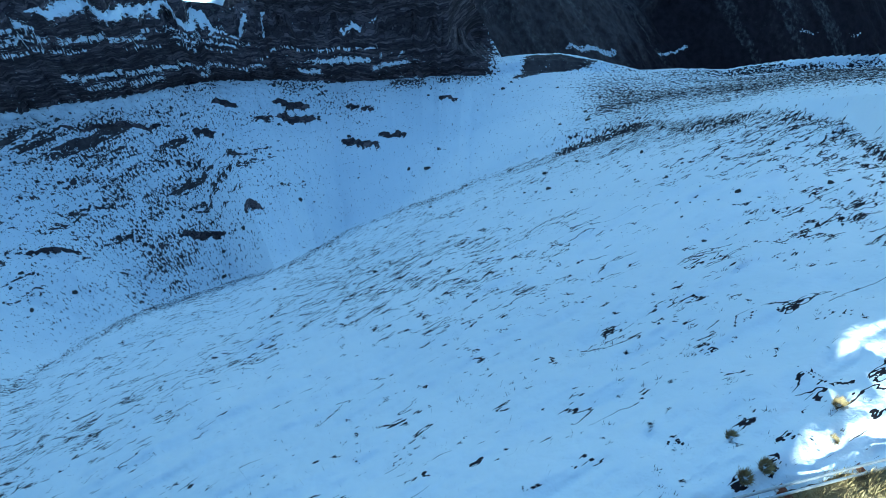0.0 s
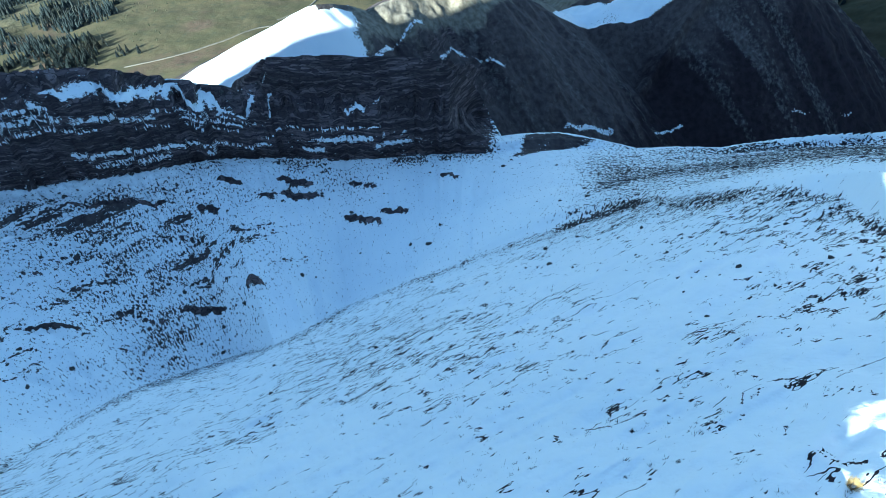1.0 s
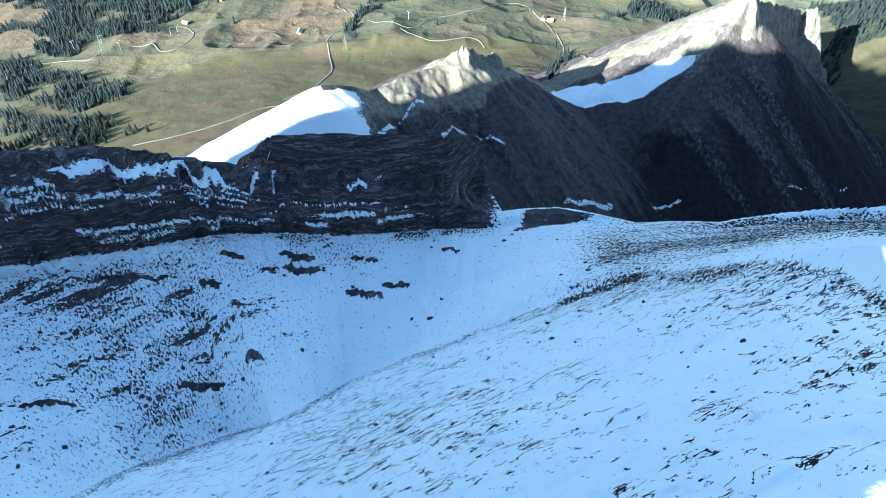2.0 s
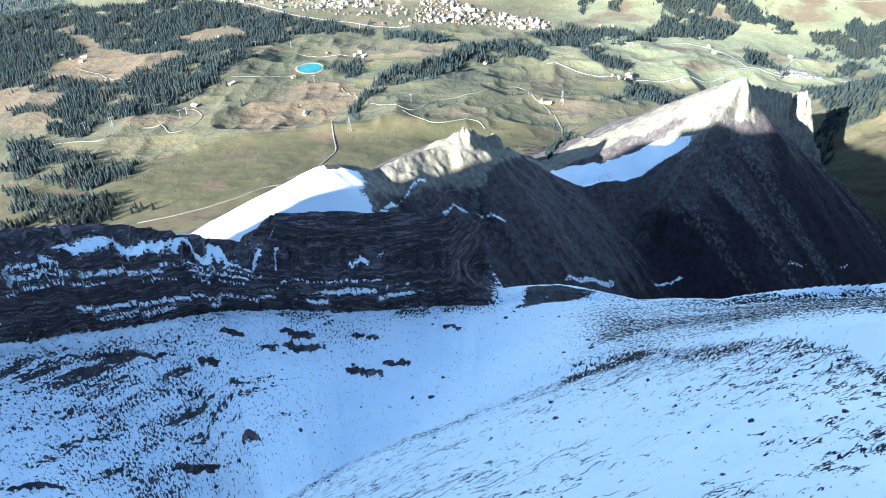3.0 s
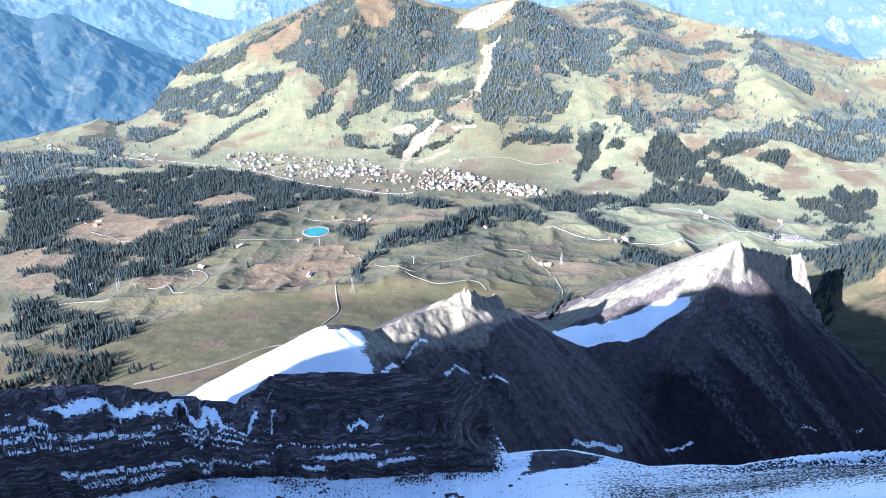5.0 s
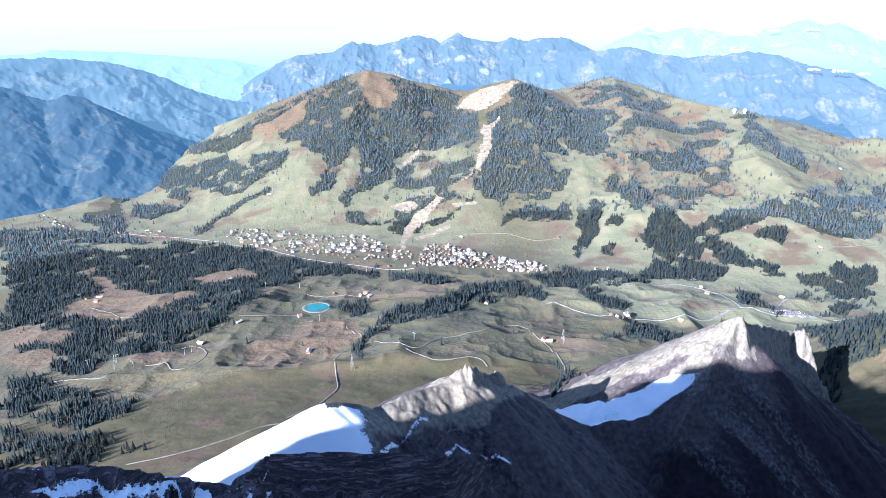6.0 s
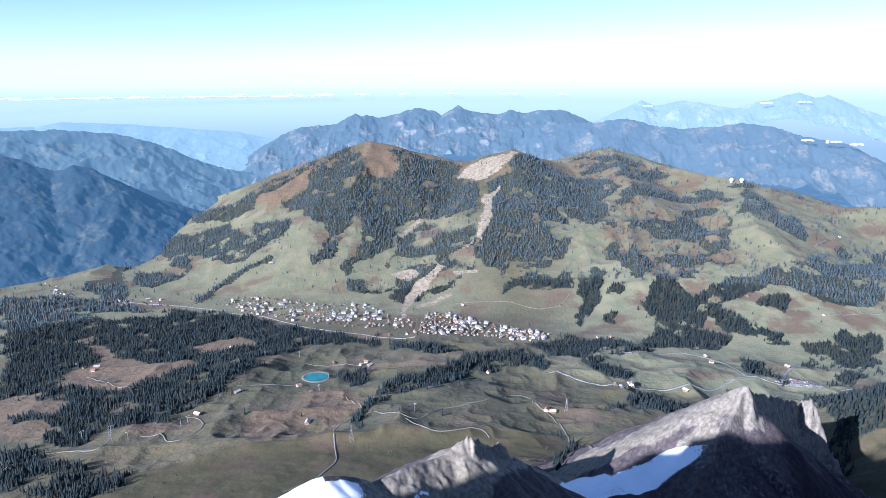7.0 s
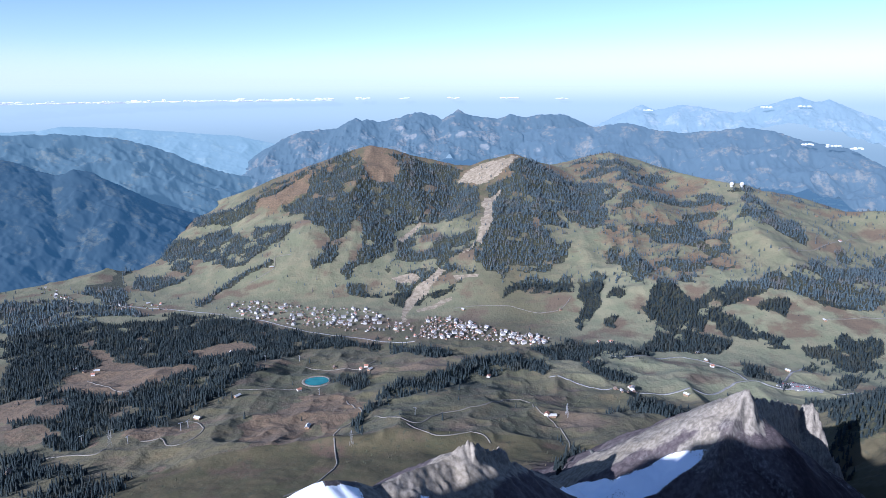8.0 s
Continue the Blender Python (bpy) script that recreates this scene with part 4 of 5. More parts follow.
def ridge_traits(x, y, z, d, b, steep):
    one, two, tower, side, band = ridge_bodies(x, y)
    crest_one = -np.interp(b, [r[0] for r in RIDGE_ONE], [r[2] for r in RIDGE_ONE])
    crest_two = -np.interp(b, [r[0] for r in RIDGE_TWO], [r[2] for r in RIDGE_TWO])
    across, down = x * LINE[0] + y * LINE[1], x * FALL[0] + y * FALL[1]
    fuzz = rough(x, y, 26, 4, 91)
    crest_at = np.interp(b, [r[0] for r in RIDGE_ONE + APRON[1:]], [r[1] for r in RIDGE_ONE + APRON[1:]])
    behind = ramp(d, crest_at - 1, crest_at + 4)
    in_band = ramp(band - one, -2, 2) * (b < 11)
    slab = ramp(b, -27, -24) * (1 - ramp(b + 1.2 * fuzz, -8.6, -6.2)) * ramp(z - crest_one + 8 * fuzz, -62, -46) * (1 - in_band)
    cap = ramp(b, -11.2, -10.6) * (1 - ramp(b, -7.9, -7.3)) * (1 - ramp(away(x, y, RIDGE_ONE) + 1.5 * fuzz, 1.5, 4.5))
    slab = slab * (1 - cap)
    shelf = ramp(b, 7.5, 9) * (1 - ramp(b, 22, 23.2)) * behind * ramp(-z / d + 0.006 * fuzz - np.interp(b, [10, 12.6, 16.8, 21, 22.5], [0.617, 0.604, 0.571, 0.518, 0.505]), 0, 0.008) * (d < 665)
    streak = np.zeros_like(x)
    for line, half in SNOW_LINES:
        for (x0, y0), (x1, y1) in zip(line, line[1:]):
            t = np.clip(((x - x0) * (x1 - x0) + (y - y0) * (y1 - y0)) / ((x1 - x0) ** 2 + (y1 - y0) ** 2), 0, 1)
            far = np.hypot(x - x0 - t * (x1 - x0), y - y0 - t * (y1 - y0))
            streak = np.maximum(streak, 1 - ramp(far + 1.2 * fuzz, half * 0.3, half * 1.1))
    bare = 1 - np.clip(np.maximum(np.maximum(slab, shelf * (0.82 + 0.2 * fuzz)), 0.62 * streak), 0, 1)
    body = np.maximum(np.maximum(one, two), np.maximum(tower, side))
    floor = -(405 + 0.26 * (d - 480))
    turf = ramp(rough(across, down / 5, 30, 4, 93) - 0.012 * (z - np.maximum(crest_one, crest_two) + 55), -0.7, 0.9)
    meadow = ramp(floor - body, -30, 6) * ramp(d, 540, 640)
    meadow = np.maximum(meadow, (1 - ramp(b, -40, -27)) * ramp(d, 380, 420))
    meadow = np.maximum(meadow, (side >= body - 1) * 0.8)
    scree = ramp(rough(across, down / 14, 17, 4, 94), 0.1, 0.7) * (1 - ramp(tower - z, -14, -4)) * 0.5
    gap = np.minimum(away(x, y, RIDGE_ONE[8:]) + 40 * ramp(b, 5, 9) * (1 - behind), away(x, y, RIDGE_TWO) + 30 * (1 - behind)) + 8 * fuzz
    top = 1 - ramp(gap, 8, 34)
    rock = np.clip(1.0 - turf * (1 - top), 0, 1)
    gold = 0.15 * top * ramp(rough(x, y, 25, 3, 96), -0.3, 0.3) * (b > -7)
    wall = ramp(tower - z, -12, -3)
    pale = np.maximum(np.maximum((1 - ramp(gap, 16, 40)) * ramp(b, -10, -8), wall), 0.45 * ramp(b, 20, 23) * (1 - ramp(crest_at - d, 0, 60)))
    pale = pale * (1 - in_band) * (1 - cap)
    rock = np.maximum(rock, np.maximum(in_band, cap))
    scree = np.maximum(scree, 0.7 * top) * (1 - in_band)
    beds = np.maximum(np.maximum(ramp(tower - z, -30, -6) * 0.4, in_band), ramp(b, -8, 0) * (1 - ramp(b, 4, 8)) * ramp(steep, 0.2, 0.3))
    return {"pale": pale * (1 - meadow), "bare": bare, "rock": rock, "scree": scree * (1 - meadow), "gold": gold * (1 - wall * 0.6), "meadow": meadow * (1 - in_band), "beds": beds}


def valley_traits(x, y, z, d, b, steep):
    wood = wooded(x, y)
    lush_hazed = ramp(b, 6, 14) * ramp(d, 1350, 1500) * (1 - ramp(d, 2300, 2800)) + ramp(d, 2000, 2100) * (1 - ramp(z, -560, -470)) * (1 - ramp(b, 0, 8))
    # paler pasture to the east also paints in the haze and sunlight there
    lush_hazed = np.maximum(lush_hazed, 0.7 * ramp(b, 4, 12) * ramp(d, 1900, 2300))
    heath = np.where(cover("heath", x, y, 40), 0.85, 0.08) + np.where(cover("clearing", x, y), 0.5, 0.0)
    heath = np.maximum(heath, 0.5 * ramp(z, -540, -400))
    return {"wood": wood, "heath": heath * (1 - 0.6 * np.clip(lush_hazed, 0, 1)), "scar": cover("scar", x, y, 10), "lush_hazed": np.clip(lush_hazed, 0, 1) * (0.62 + 0.25 * ramp(b, 2, 10))}


LOOK = np.concatenate([np.linspace(-180, -78, 60)[:-1], np.linspace(-78, -42, 140)[:-1], np.linspace(-42, 42, 800), np.linspace(42, 78, 140)[1:], np.linspace(78, 180, 60)[1:]])
NEAR = np.concatenate([[0.01, 2, 4, 6], np.geomspace(8, 203, 270)[:-1], np.geomspace(203, 262, 190)[:-1], np.geomspace(262, 345, 40)])
slope = sheet("snow_slope", LOOK, NEAR, lambda x, y: near_height(x, y)[0], near_traits, ALPINE)
tagged(slope, "steep snow-covered grass slope and rocky cirque below the summit", "slope", kind="structure")
SPAN = np.concatenate([np.linspace(-180, -78, 40)[:-1], np.linspace(-78, -42, 80)[:-1], np.linspace(-42, 42, 760), np.linspace(42, 78, 80)[1:], np.linspace(78, 180, 40)[1:]])
ridge = sheet("rock_ridge", SPAN, np.geomspace(345, 990, 300), height, ridge_traits, ALPINE)
tagged(ridge, "dark rocky mountain ridge with snow patches", "ridge", kind="structure")
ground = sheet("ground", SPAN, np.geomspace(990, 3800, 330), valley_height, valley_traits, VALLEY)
tagged(ground, "green alpine valley floor and wooded mountains", "ground", kind="structure")

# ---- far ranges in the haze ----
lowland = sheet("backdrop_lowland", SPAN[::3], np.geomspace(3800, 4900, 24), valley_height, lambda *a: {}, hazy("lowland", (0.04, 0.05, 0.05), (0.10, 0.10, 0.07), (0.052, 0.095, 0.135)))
tagged(lowland, "hazy lowland behind the mountains", "lowland", kind="structure")
LEFT_FAR = crest_line("-60:3538:.06 -40:3650:.066 -36:3650:.072 -34:3650:.078 -32.6:3650:.083 -31.6:3640:.089 -30.3:3630:.099 -29.2:3616:.105 -28.6:3600:.103 -28.1:3594:.0985 -27:3590:.104 -26.3:3571:.114 -25.7:3560:.130 -24.5:3560:.138 -23.4:3560:.143 -20.2:3560:.165 -17.7:3560:.18 -15:3560:.20")
FAR_WEST = crest_line("-60:4150:.045 -38:4200:.052 -32.4:4200:.0535 -28.9:4200:.0545 -26:4200:.0585 -23.8:4200:.066 -21.9:4190:.078 -20.3:4180:.094 -18.3:4160:.107 -16.6:4150:.114 -13:4150:.13")
FAR_LOW = crest_line("-60:4720:.05 -34:4720:.051 -30.3:4720:.050 -28.5:4720:.0455 -25.2:4720:.048 -21.3:4720:.054 -16.4:4720:.062 -12:4720:.08")
FAR_CRAGS = crest_line("-22:4300:.135 -18.3:4350:.108 -15.6:4400:.094 -12.9:4420:.067 -11.6:4430:.0575 -10.2:4440:.055 -8.4:4440:.0535 -7.9:4440:.046 -7.1:4440:.038 -6.6:4440:.043 -6.2:4440:.040 -5.4:4440:.045 -4.8:4440:.0435 -3.9:4440:.040 -2.9:4440:.034 -2:4440:.031 -.6:4440:.036 0:4440:.0435 .7:4440:.033 1.3:4440:.0275 2.1:4440:.036 4.4:4440:.040 5.5:4440:.0335 6.7:4440:.038 8:4440:.034 9.8:4440:.034 11.6:4440:.047 14:4440:.06")
FAR_EAST = crest_line("4:4300:.075 7.2:4300:.055 9.9:4300:.051 12.1:4300:.051 13.5:4300:.047 14.7:4300:.0445 16.9:4300:.054 18.6:4300:.057 21:4300:.054 23:4300:.048 25.3:4300:.052 27.2:4300:.063 30.2:4300:.071 32.6:4300:.093 45:4300:.10")
FAR_MASSIF = crest_line("10:4700:.065 12.5:4700:.047 13.8:4700:.035 15.7:4700:.0205 16.8:4700:.027 18.8:4700:.0195 20.5:4700:.024 22.5:4700:.030 24:4700:.022 24.9:4700:.019 26:4700:.0115 26.7:4700:.0085 27.7:4700:.015 28.7:4700:.0125 29.8:4700:.021 32.2:4700:.037 45:4700:.055")


def far_range(name, crest, spread, low, high, glow, label, seed, lumps=26, fall=0.5, wall=0.0):
    """One far range: a ridge with wooded flanks, haze painted on as emission."""
    mid = crest[len(crest) // 2][1]
    rows = sorted(set(np.linspace(crest[0][0], crest[-1][0], 520)))
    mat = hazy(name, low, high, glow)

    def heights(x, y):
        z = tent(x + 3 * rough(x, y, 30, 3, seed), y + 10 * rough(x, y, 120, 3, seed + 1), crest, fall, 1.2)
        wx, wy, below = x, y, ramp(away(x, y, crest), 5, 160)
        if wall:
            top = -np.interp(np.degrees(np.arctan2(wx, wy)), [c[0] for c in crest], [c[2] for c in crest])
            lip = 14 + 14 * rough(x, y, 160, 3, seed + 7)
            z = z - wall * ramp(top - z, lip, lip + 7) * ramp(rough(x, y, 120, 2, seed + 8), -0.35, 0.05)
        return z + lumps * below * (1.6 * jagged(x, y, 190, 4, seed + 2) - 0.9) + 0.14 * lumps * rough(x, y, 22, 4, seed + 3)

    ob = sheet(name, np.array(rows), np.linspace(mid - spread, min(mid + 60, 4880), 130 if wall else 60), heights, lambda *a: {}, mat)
    return tagged(ob, label, "mountains", kind="structure")


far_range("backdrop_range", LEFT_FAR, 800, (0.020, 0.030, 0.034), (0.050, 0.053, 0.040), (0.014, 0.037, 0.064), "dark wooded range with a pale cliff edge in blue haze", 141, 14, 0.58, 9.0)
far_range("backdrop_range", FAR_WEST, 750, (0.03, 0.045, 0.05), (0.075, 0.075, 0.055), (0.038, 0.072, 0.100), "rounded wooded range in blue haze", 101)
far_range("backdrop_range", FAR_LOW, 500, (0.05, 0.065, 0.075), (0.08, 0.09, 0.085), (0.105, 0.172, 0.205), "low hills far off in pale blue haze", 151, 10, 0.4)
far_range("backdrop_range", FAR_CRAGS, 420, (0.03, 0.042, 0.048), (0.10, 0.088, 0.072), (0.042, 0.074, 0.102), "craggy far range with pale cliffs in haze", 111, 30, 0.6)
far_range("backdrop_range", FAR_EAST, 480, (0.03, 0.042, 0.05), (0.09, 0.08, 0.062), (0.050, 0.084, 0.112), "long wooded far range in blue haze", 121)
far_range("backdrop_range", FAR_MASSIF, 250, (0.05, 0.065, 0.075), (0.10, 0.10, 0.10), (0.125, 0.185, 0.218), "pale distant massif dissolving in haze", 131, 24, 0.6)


def haze_ring():
    """A glowing ring that paints haze over the far lowland and the low sky."""
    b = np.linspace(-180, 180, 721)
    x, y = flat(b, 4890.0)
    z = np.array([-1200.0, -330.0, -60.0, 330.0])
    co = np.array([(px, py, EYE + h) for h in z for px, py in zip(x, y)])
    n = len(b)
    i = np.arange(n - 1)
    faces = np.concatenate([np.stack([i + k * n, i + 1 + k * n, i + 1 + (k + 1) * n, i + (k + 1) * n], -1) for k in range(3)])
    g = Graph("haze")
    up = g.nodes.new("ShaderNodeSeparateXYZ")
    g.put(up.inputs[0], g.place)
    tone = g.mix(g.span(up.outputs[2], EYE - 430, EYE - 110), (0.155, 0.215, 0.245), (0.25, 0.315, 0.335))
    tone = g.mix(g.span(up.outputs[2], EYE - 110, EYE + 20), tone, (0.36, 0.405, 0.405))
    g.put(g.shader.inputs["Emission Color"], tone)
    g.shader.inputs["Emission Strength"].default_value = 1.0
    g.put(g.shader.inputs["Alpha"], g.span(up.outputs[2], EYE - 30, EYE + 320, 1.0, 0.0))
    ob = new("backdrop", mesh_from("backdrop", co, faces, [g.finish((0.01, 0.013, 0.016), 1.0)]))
    return tagged(ob, "glowing blue haze backdrop ringing the horizon", "horizon", kind="structure")


haze_ring()


# ---- helpers for things ----
def part(name, bm, mat, parent=None, label="", at=None):
    me = bpy.data.meshes.new(name)
    bm.to_mesh(me)
    bm.free()
    me.materials.append(mat)
    ob = new(name, me)
    if parent:
        ob.parent = parent
    if at:
        ob.matrix_basis = at
    return tagged(ob, label)


def on_ground(x, y, lift=0.0):
    return float(height(np.array([x]), np.array([y]))[0]) + EYE + lift


def tube(bm, a, b, r, sides=8):
    a, b = Vector(a), Vector(b)
    m = Matrix.Translation((a + b) / 2) @ (b - a).to_track_quat("Z", "Y").to_matrix().to_4x4()
    bmesh.ops.create_cone(bm, cap_ends=True, segments=sides, radius1=r, radius2=r, depth=(b - a).length, matrix=m)


def block(bm, size, at, turn=0.0, shave=0.0):
    m = Matrix.Translation(at) @ Matrix.Rotation(turn, 4, "Z") @ Matrix.Diagonal((*size, 1))
    made = bmesh.ops.create_cube(bm, size=1.0, matrix=m)["verts"]
    if shave:
        bmesh.ops.bevel(bm, geom=list({e for v in made for e in v.link_edges}), offset=shave, segments=1, affect="EDGES")


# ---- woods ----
def needle_mat(name, dark, light, brown, haze_sheen):
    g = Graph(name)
    # bluish sheen puts haze into the foliage
    g.fuzz(haze_sheen, (0.6, 0.8, 1.0))
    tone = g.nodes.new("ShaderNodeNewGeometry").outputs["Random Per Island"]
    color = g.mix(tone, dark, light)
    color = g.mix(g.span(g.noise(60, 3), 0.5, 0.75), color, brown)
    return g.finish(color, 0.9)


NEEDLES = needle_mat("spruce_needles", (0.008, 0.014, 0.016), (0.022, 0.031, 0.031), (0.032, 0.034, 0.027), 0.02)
# far woods: paler, bluer tones and more sheen paint the haze in
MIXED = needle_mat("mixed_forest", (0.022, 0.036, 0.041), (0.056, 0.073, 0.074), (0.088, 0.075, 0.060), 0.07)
BARK = plain("spruce_bark", (0.07, 0.05, 0.035), (0.12, 0.09, 0.065), 0.4)


def spruce_shape(tiers, sides, rng):
    """One unit-high spruce crown: drooping skirts, each smaller than the one below."""
    co, tri = [], []
    for k in range(tiers):
        base, top = 0.10 + 0.74 * k / tiers, 0.10 + 0.74 * k / tiers + 1.35 / (tiers + 0.6)
        r = 0.20 * (1 - 0.82 * k / tiers)
        first = len(co)
        off = rng.uniform(0, 6.28)
        for s in range(sides):
            a = off + 6.2832 * s / sides
            rr = r * rng.uniform(0.72, 1.15)
            co.append((rr * math.cos(a), rr * math.sin(a), base - rng.uniform(0, 0.03)))
        co.append((0, 0, min(top, 1.0) if k < tiers - 1 else 1.0))
        tri += [(first + s, first + (s + 1) % sides, first + sides) for s in range(sides)]
    return np.array(co), np.array(tri)


def scatter(rng, spacing, dmin, dmax, bmin=-42, bmax=42):
    """Points over the valley with about the given spacing."""
    n = int(radians(bmax - bmin) / 2 * (dmax ** 2 - dmin ** 2) / spacing ** 2)
    d = np.sqrt(rng.uniform(dmin ** 2, dmax ** 2, n))
    return flat(rng.uniform(bmin, bmax, n), d)


def forest(name, x, y, tall, tiers, sides, rng, label, mat):
    shapes = [spruce_shape(tiers, sides, rng) for _ in range(5)]
    z = height(x, y) + EYE - 0.5
    pick = rng.integers(0, 5, len(x))
    cos, tris, base = [], [], 0
    for k, (co, tri) in enumerate(shapes):
        w = pick == k
        m = int(w.sum())
        if not m:
            continue
        t = tall[w][:, None]
        fat = rng.uniform(0.8, 1.25, (m, 1))
        turn = rng.uniform(0, 6.28, (m, 1))
        px = x[w][:, None] + t * fat * (co[:, 0] * np.cos(turn) - co[:, 1] * np.sin(turn))
        py = y[w][:, None] + t * fat * (co[:, 0] * np.sin(turn) + co[:, 1] * np.cos(turn))
        pz = z[w][:, None] + t * co[:, 2]
        cos.append(np.stack([px, py, pz], -1).reshape(-1, 3))
        tris.append((tri[None] + (np.arange(m) * len(co))[:, None, None]).reshape(-1, 3) + base)
        base += m * len(co)
    ob = new(name, mesh_from(name, np.concatenate(cos), np.concatenate(tris), [mat]))
    return tagged(ob, label, "forest", kind="stuff")


rng = np.random.default_rng(7)
x, y = scatter(rng, 6.0, 640, 2300)
keep = rng.random(len(x)) < wooded(x, y) * 0.95 + 0.0010 * (np.hypot(x, y) > 990)
x, y = x[keep], y[keep]
order = np.argsort(np.hypot(x, y))
x, y = x[order], y[order]
SINGLE = 270  # the nearest trees stand as things of their own
tree_spots = list(zip(x[:SINGLE], y[:SINGLE]))
x, y = x[SINGLE:], y[SINGLE:]
forest("spruce_forest", x, y, rng.uniform(6, 16, len(x)), 3, 5, rng, "dark green spruce forest on the valley floor", NEEDLES)
x, y = scatter(rng, 8.0, 2300, 3750)
keep = (rng.random(len(x)) < wooded(x, y) * 0.85 + 0.014 + 0.11 * ramp(np.degrees(np.arctan2(x, y)), 5, 9) * ramp(rough(x, y, 200, 3, 76), -0.3, 0.4)) & ((x > -0.48 * y) | (y < 2450))
x, y = x[keep], y[keep]
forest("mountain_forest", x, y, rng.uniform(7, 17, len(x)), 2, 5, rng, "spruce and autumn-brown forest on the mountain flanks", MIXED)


def shrubs():
    """Low juniper and alder scrub in bands over the pasture."""
    q = np.random.default_rng(8)
    x, y = scatter(q, 13, 760, 2400)
    keep = (rough(x, y, 90, 4, 74) + 0.3 * rough(x, y, 20, 2, 75) > 0.5) & (wooded(x, y) < 0.1) & (q.random(len(x)) < 0.7)
    keep &= height(x, y) < -440
    x, y = x[keep], y[keep]
    return forest("shrubs", x, y, q.uniform(2.0, 5.0, len(x)), 2, 6, q, "dark green scrub on the alpine pasture", SCRUB)


SCRUB = needle_mat("scrub", (0.030, 0.036, 0.020), (0.065, 0.068, 0.036), (0.085, 0.070, 0.04), 0.02)
shrubs()


def spruce(tall, seed):
    """A spruce with a tapered trunk and many drooping tiers of boughs."""
    r = random.Random(seed)
    root = new("spruce")
    bm = bmesh.new()
    bmesh.ops.create_cone(bm, cap_ends=True, segments=6, radius1=tall * 0.016, radius2=0.04, depth=tall * 0.9, matrix=Matrix.Translation((0, 0, tall * 0.45)))
    part("trunk", bm, BARK, root)
    bm = bmesh.new()
    tiers = 11
    for k in range(tiers):
        f = k / tiers
        base, reach = tall * (0.1 + 0.82 * f), tall * 0.19 * (1 - f) ** 0.85 + 0.25
        top = bm.verts.new((0, 0, min(base + tall * 0.16, tall)))
        boughs = 9 if f < 0.7 else 6
        off = r.uniform(0, 6.28)
        ring = []
        for j in range(boughs * 2):
            a = off + math.pi * j / boughs
            out = reach * (r.uniform(0.82, 1.2) if j % 2 == 0 else r.uniform(0.4, 0.6))
            ring.append(bm.verts.new((out * math.cos(a), out * math.sin(a), base - out * (0.28 if j % 2 == 0 else 0.05))))
        for j in range(len(ring)):
            bm.faces.new((ring[j], ring[(j + 1) % len(ring)], top))
    part("crown", bm, NEEDLES, root)
    return root


models = [tagged(spruce(h, k), "tall dark green spruce standing on alpine pasture", "tree", "spruces on the pasture") for k, h in enumerate((8, 10, 11.5, 13, 14, 9))]
for k, (px, py) in enumerate(tree_spots):
    at = pose(px, py, on_ground(px, py, -0.4), 0, 0, (k * 77) % 360)
    if k < len(models):
        models[k].matrix_basis = at
    else:
        copy_thing(models[k % len(models)], at)


# ---- roads, pond and car park ----
GRAVEL = plain("gravel", (0.13, 0.118, 0.098), (0.18, 0.165, 0.14), 6)
ASPHALT = plain("asphalt", (0.16, 0.155, 0.15), (0.24, 0.235, 0.225), 9)


def strip(name, line, width, mat, label):
    pts = []
    for (x0, y0), (x1, y1) in zip(line, line[1:]):
        n = max(1, int(math.hypot(x1 - x0, y1 - y0) / 9))
        pts += [(x0 + (x1 - x0) * i / n, y0 + (y1 - y0) * i / n) for i in range(n)]
    p = np.array(pts + [line[-1]], float)
    for _ in range(6):
        p[1:-1] = (p[:-2] + 2 * p[1:-1] + p[2:]) / 4
    t = np.gradient(p, axis=0)
    t /= np.linalg.norm(t, axis=1, keepdims=True) + 1e-9
    side = np.stack([-t[:, 1], t[:, 0]], -1) * width / 2
    rows = [p - side * 1.25, p - side, p + side, p + side * 1.25]
    lift = [-1.5, 0.7, 0.7, -1.5]
    co = np.concatenate([np.column_stack([r, height(r[:, 0], r[:, 1]) + EYE + h]) for r, h in zip(rows, lift)])
    n, i = len(p), np.arange(len(p) - 1)
    faces = np.concatenate([np.stack([i + k * n, i + 1 + k * n, i + 1 + (k + 1) * n, i + (k + 1) * n], -1)[:, ::-1] for k in range(3)])
    return tagged(new(name, mesh_from(name, co, faces, [mat])), label, "road", kind="structure")


for k, line in enumerate(ROADS):
    wide = k in (6, 7, 8, 16, 17)
    strip("road", line, 4.8 if wide else 2.5, ASPHALT if wide else GRAVEL, "pale asphalt valley road" if wide else "narrow pale gravel farm track")


def patch(name, outline, mat, label, category):
    xs, ys = [p[0] for p in outline], [p[1] for p in outline]
    bm = bmesh.new()
    grid = {}
    step = 6
    for i in range(int(min(xs)) // step, int(max(xs)) // step + 1):
        for j in range(int(min(ys)) // step, int(max(ys)) // step + 1):
            if inside(np.array([i * step + 3.0]), np.array([j * step + 3.0]), outline)[0]:
                quad = []
                for a, b in ((i, j), (i + 1, j), (i + 1, j + 1), (i, j + 1)):
                    if (a, b) not in grid:
                        grid[a, b] = bm.verts.new((a * step, b * step, on_ground(a * step, b * step, 0.8)))
                    quad.append(grid[a, b])
                bm.faces.new(quad)
    return tagged(part(name, bm, mat), label, category, kind="structure")


patch("pavement", CAR_PARK, ASPHALT, "grey asphalt car park beside the valley road", "car park")


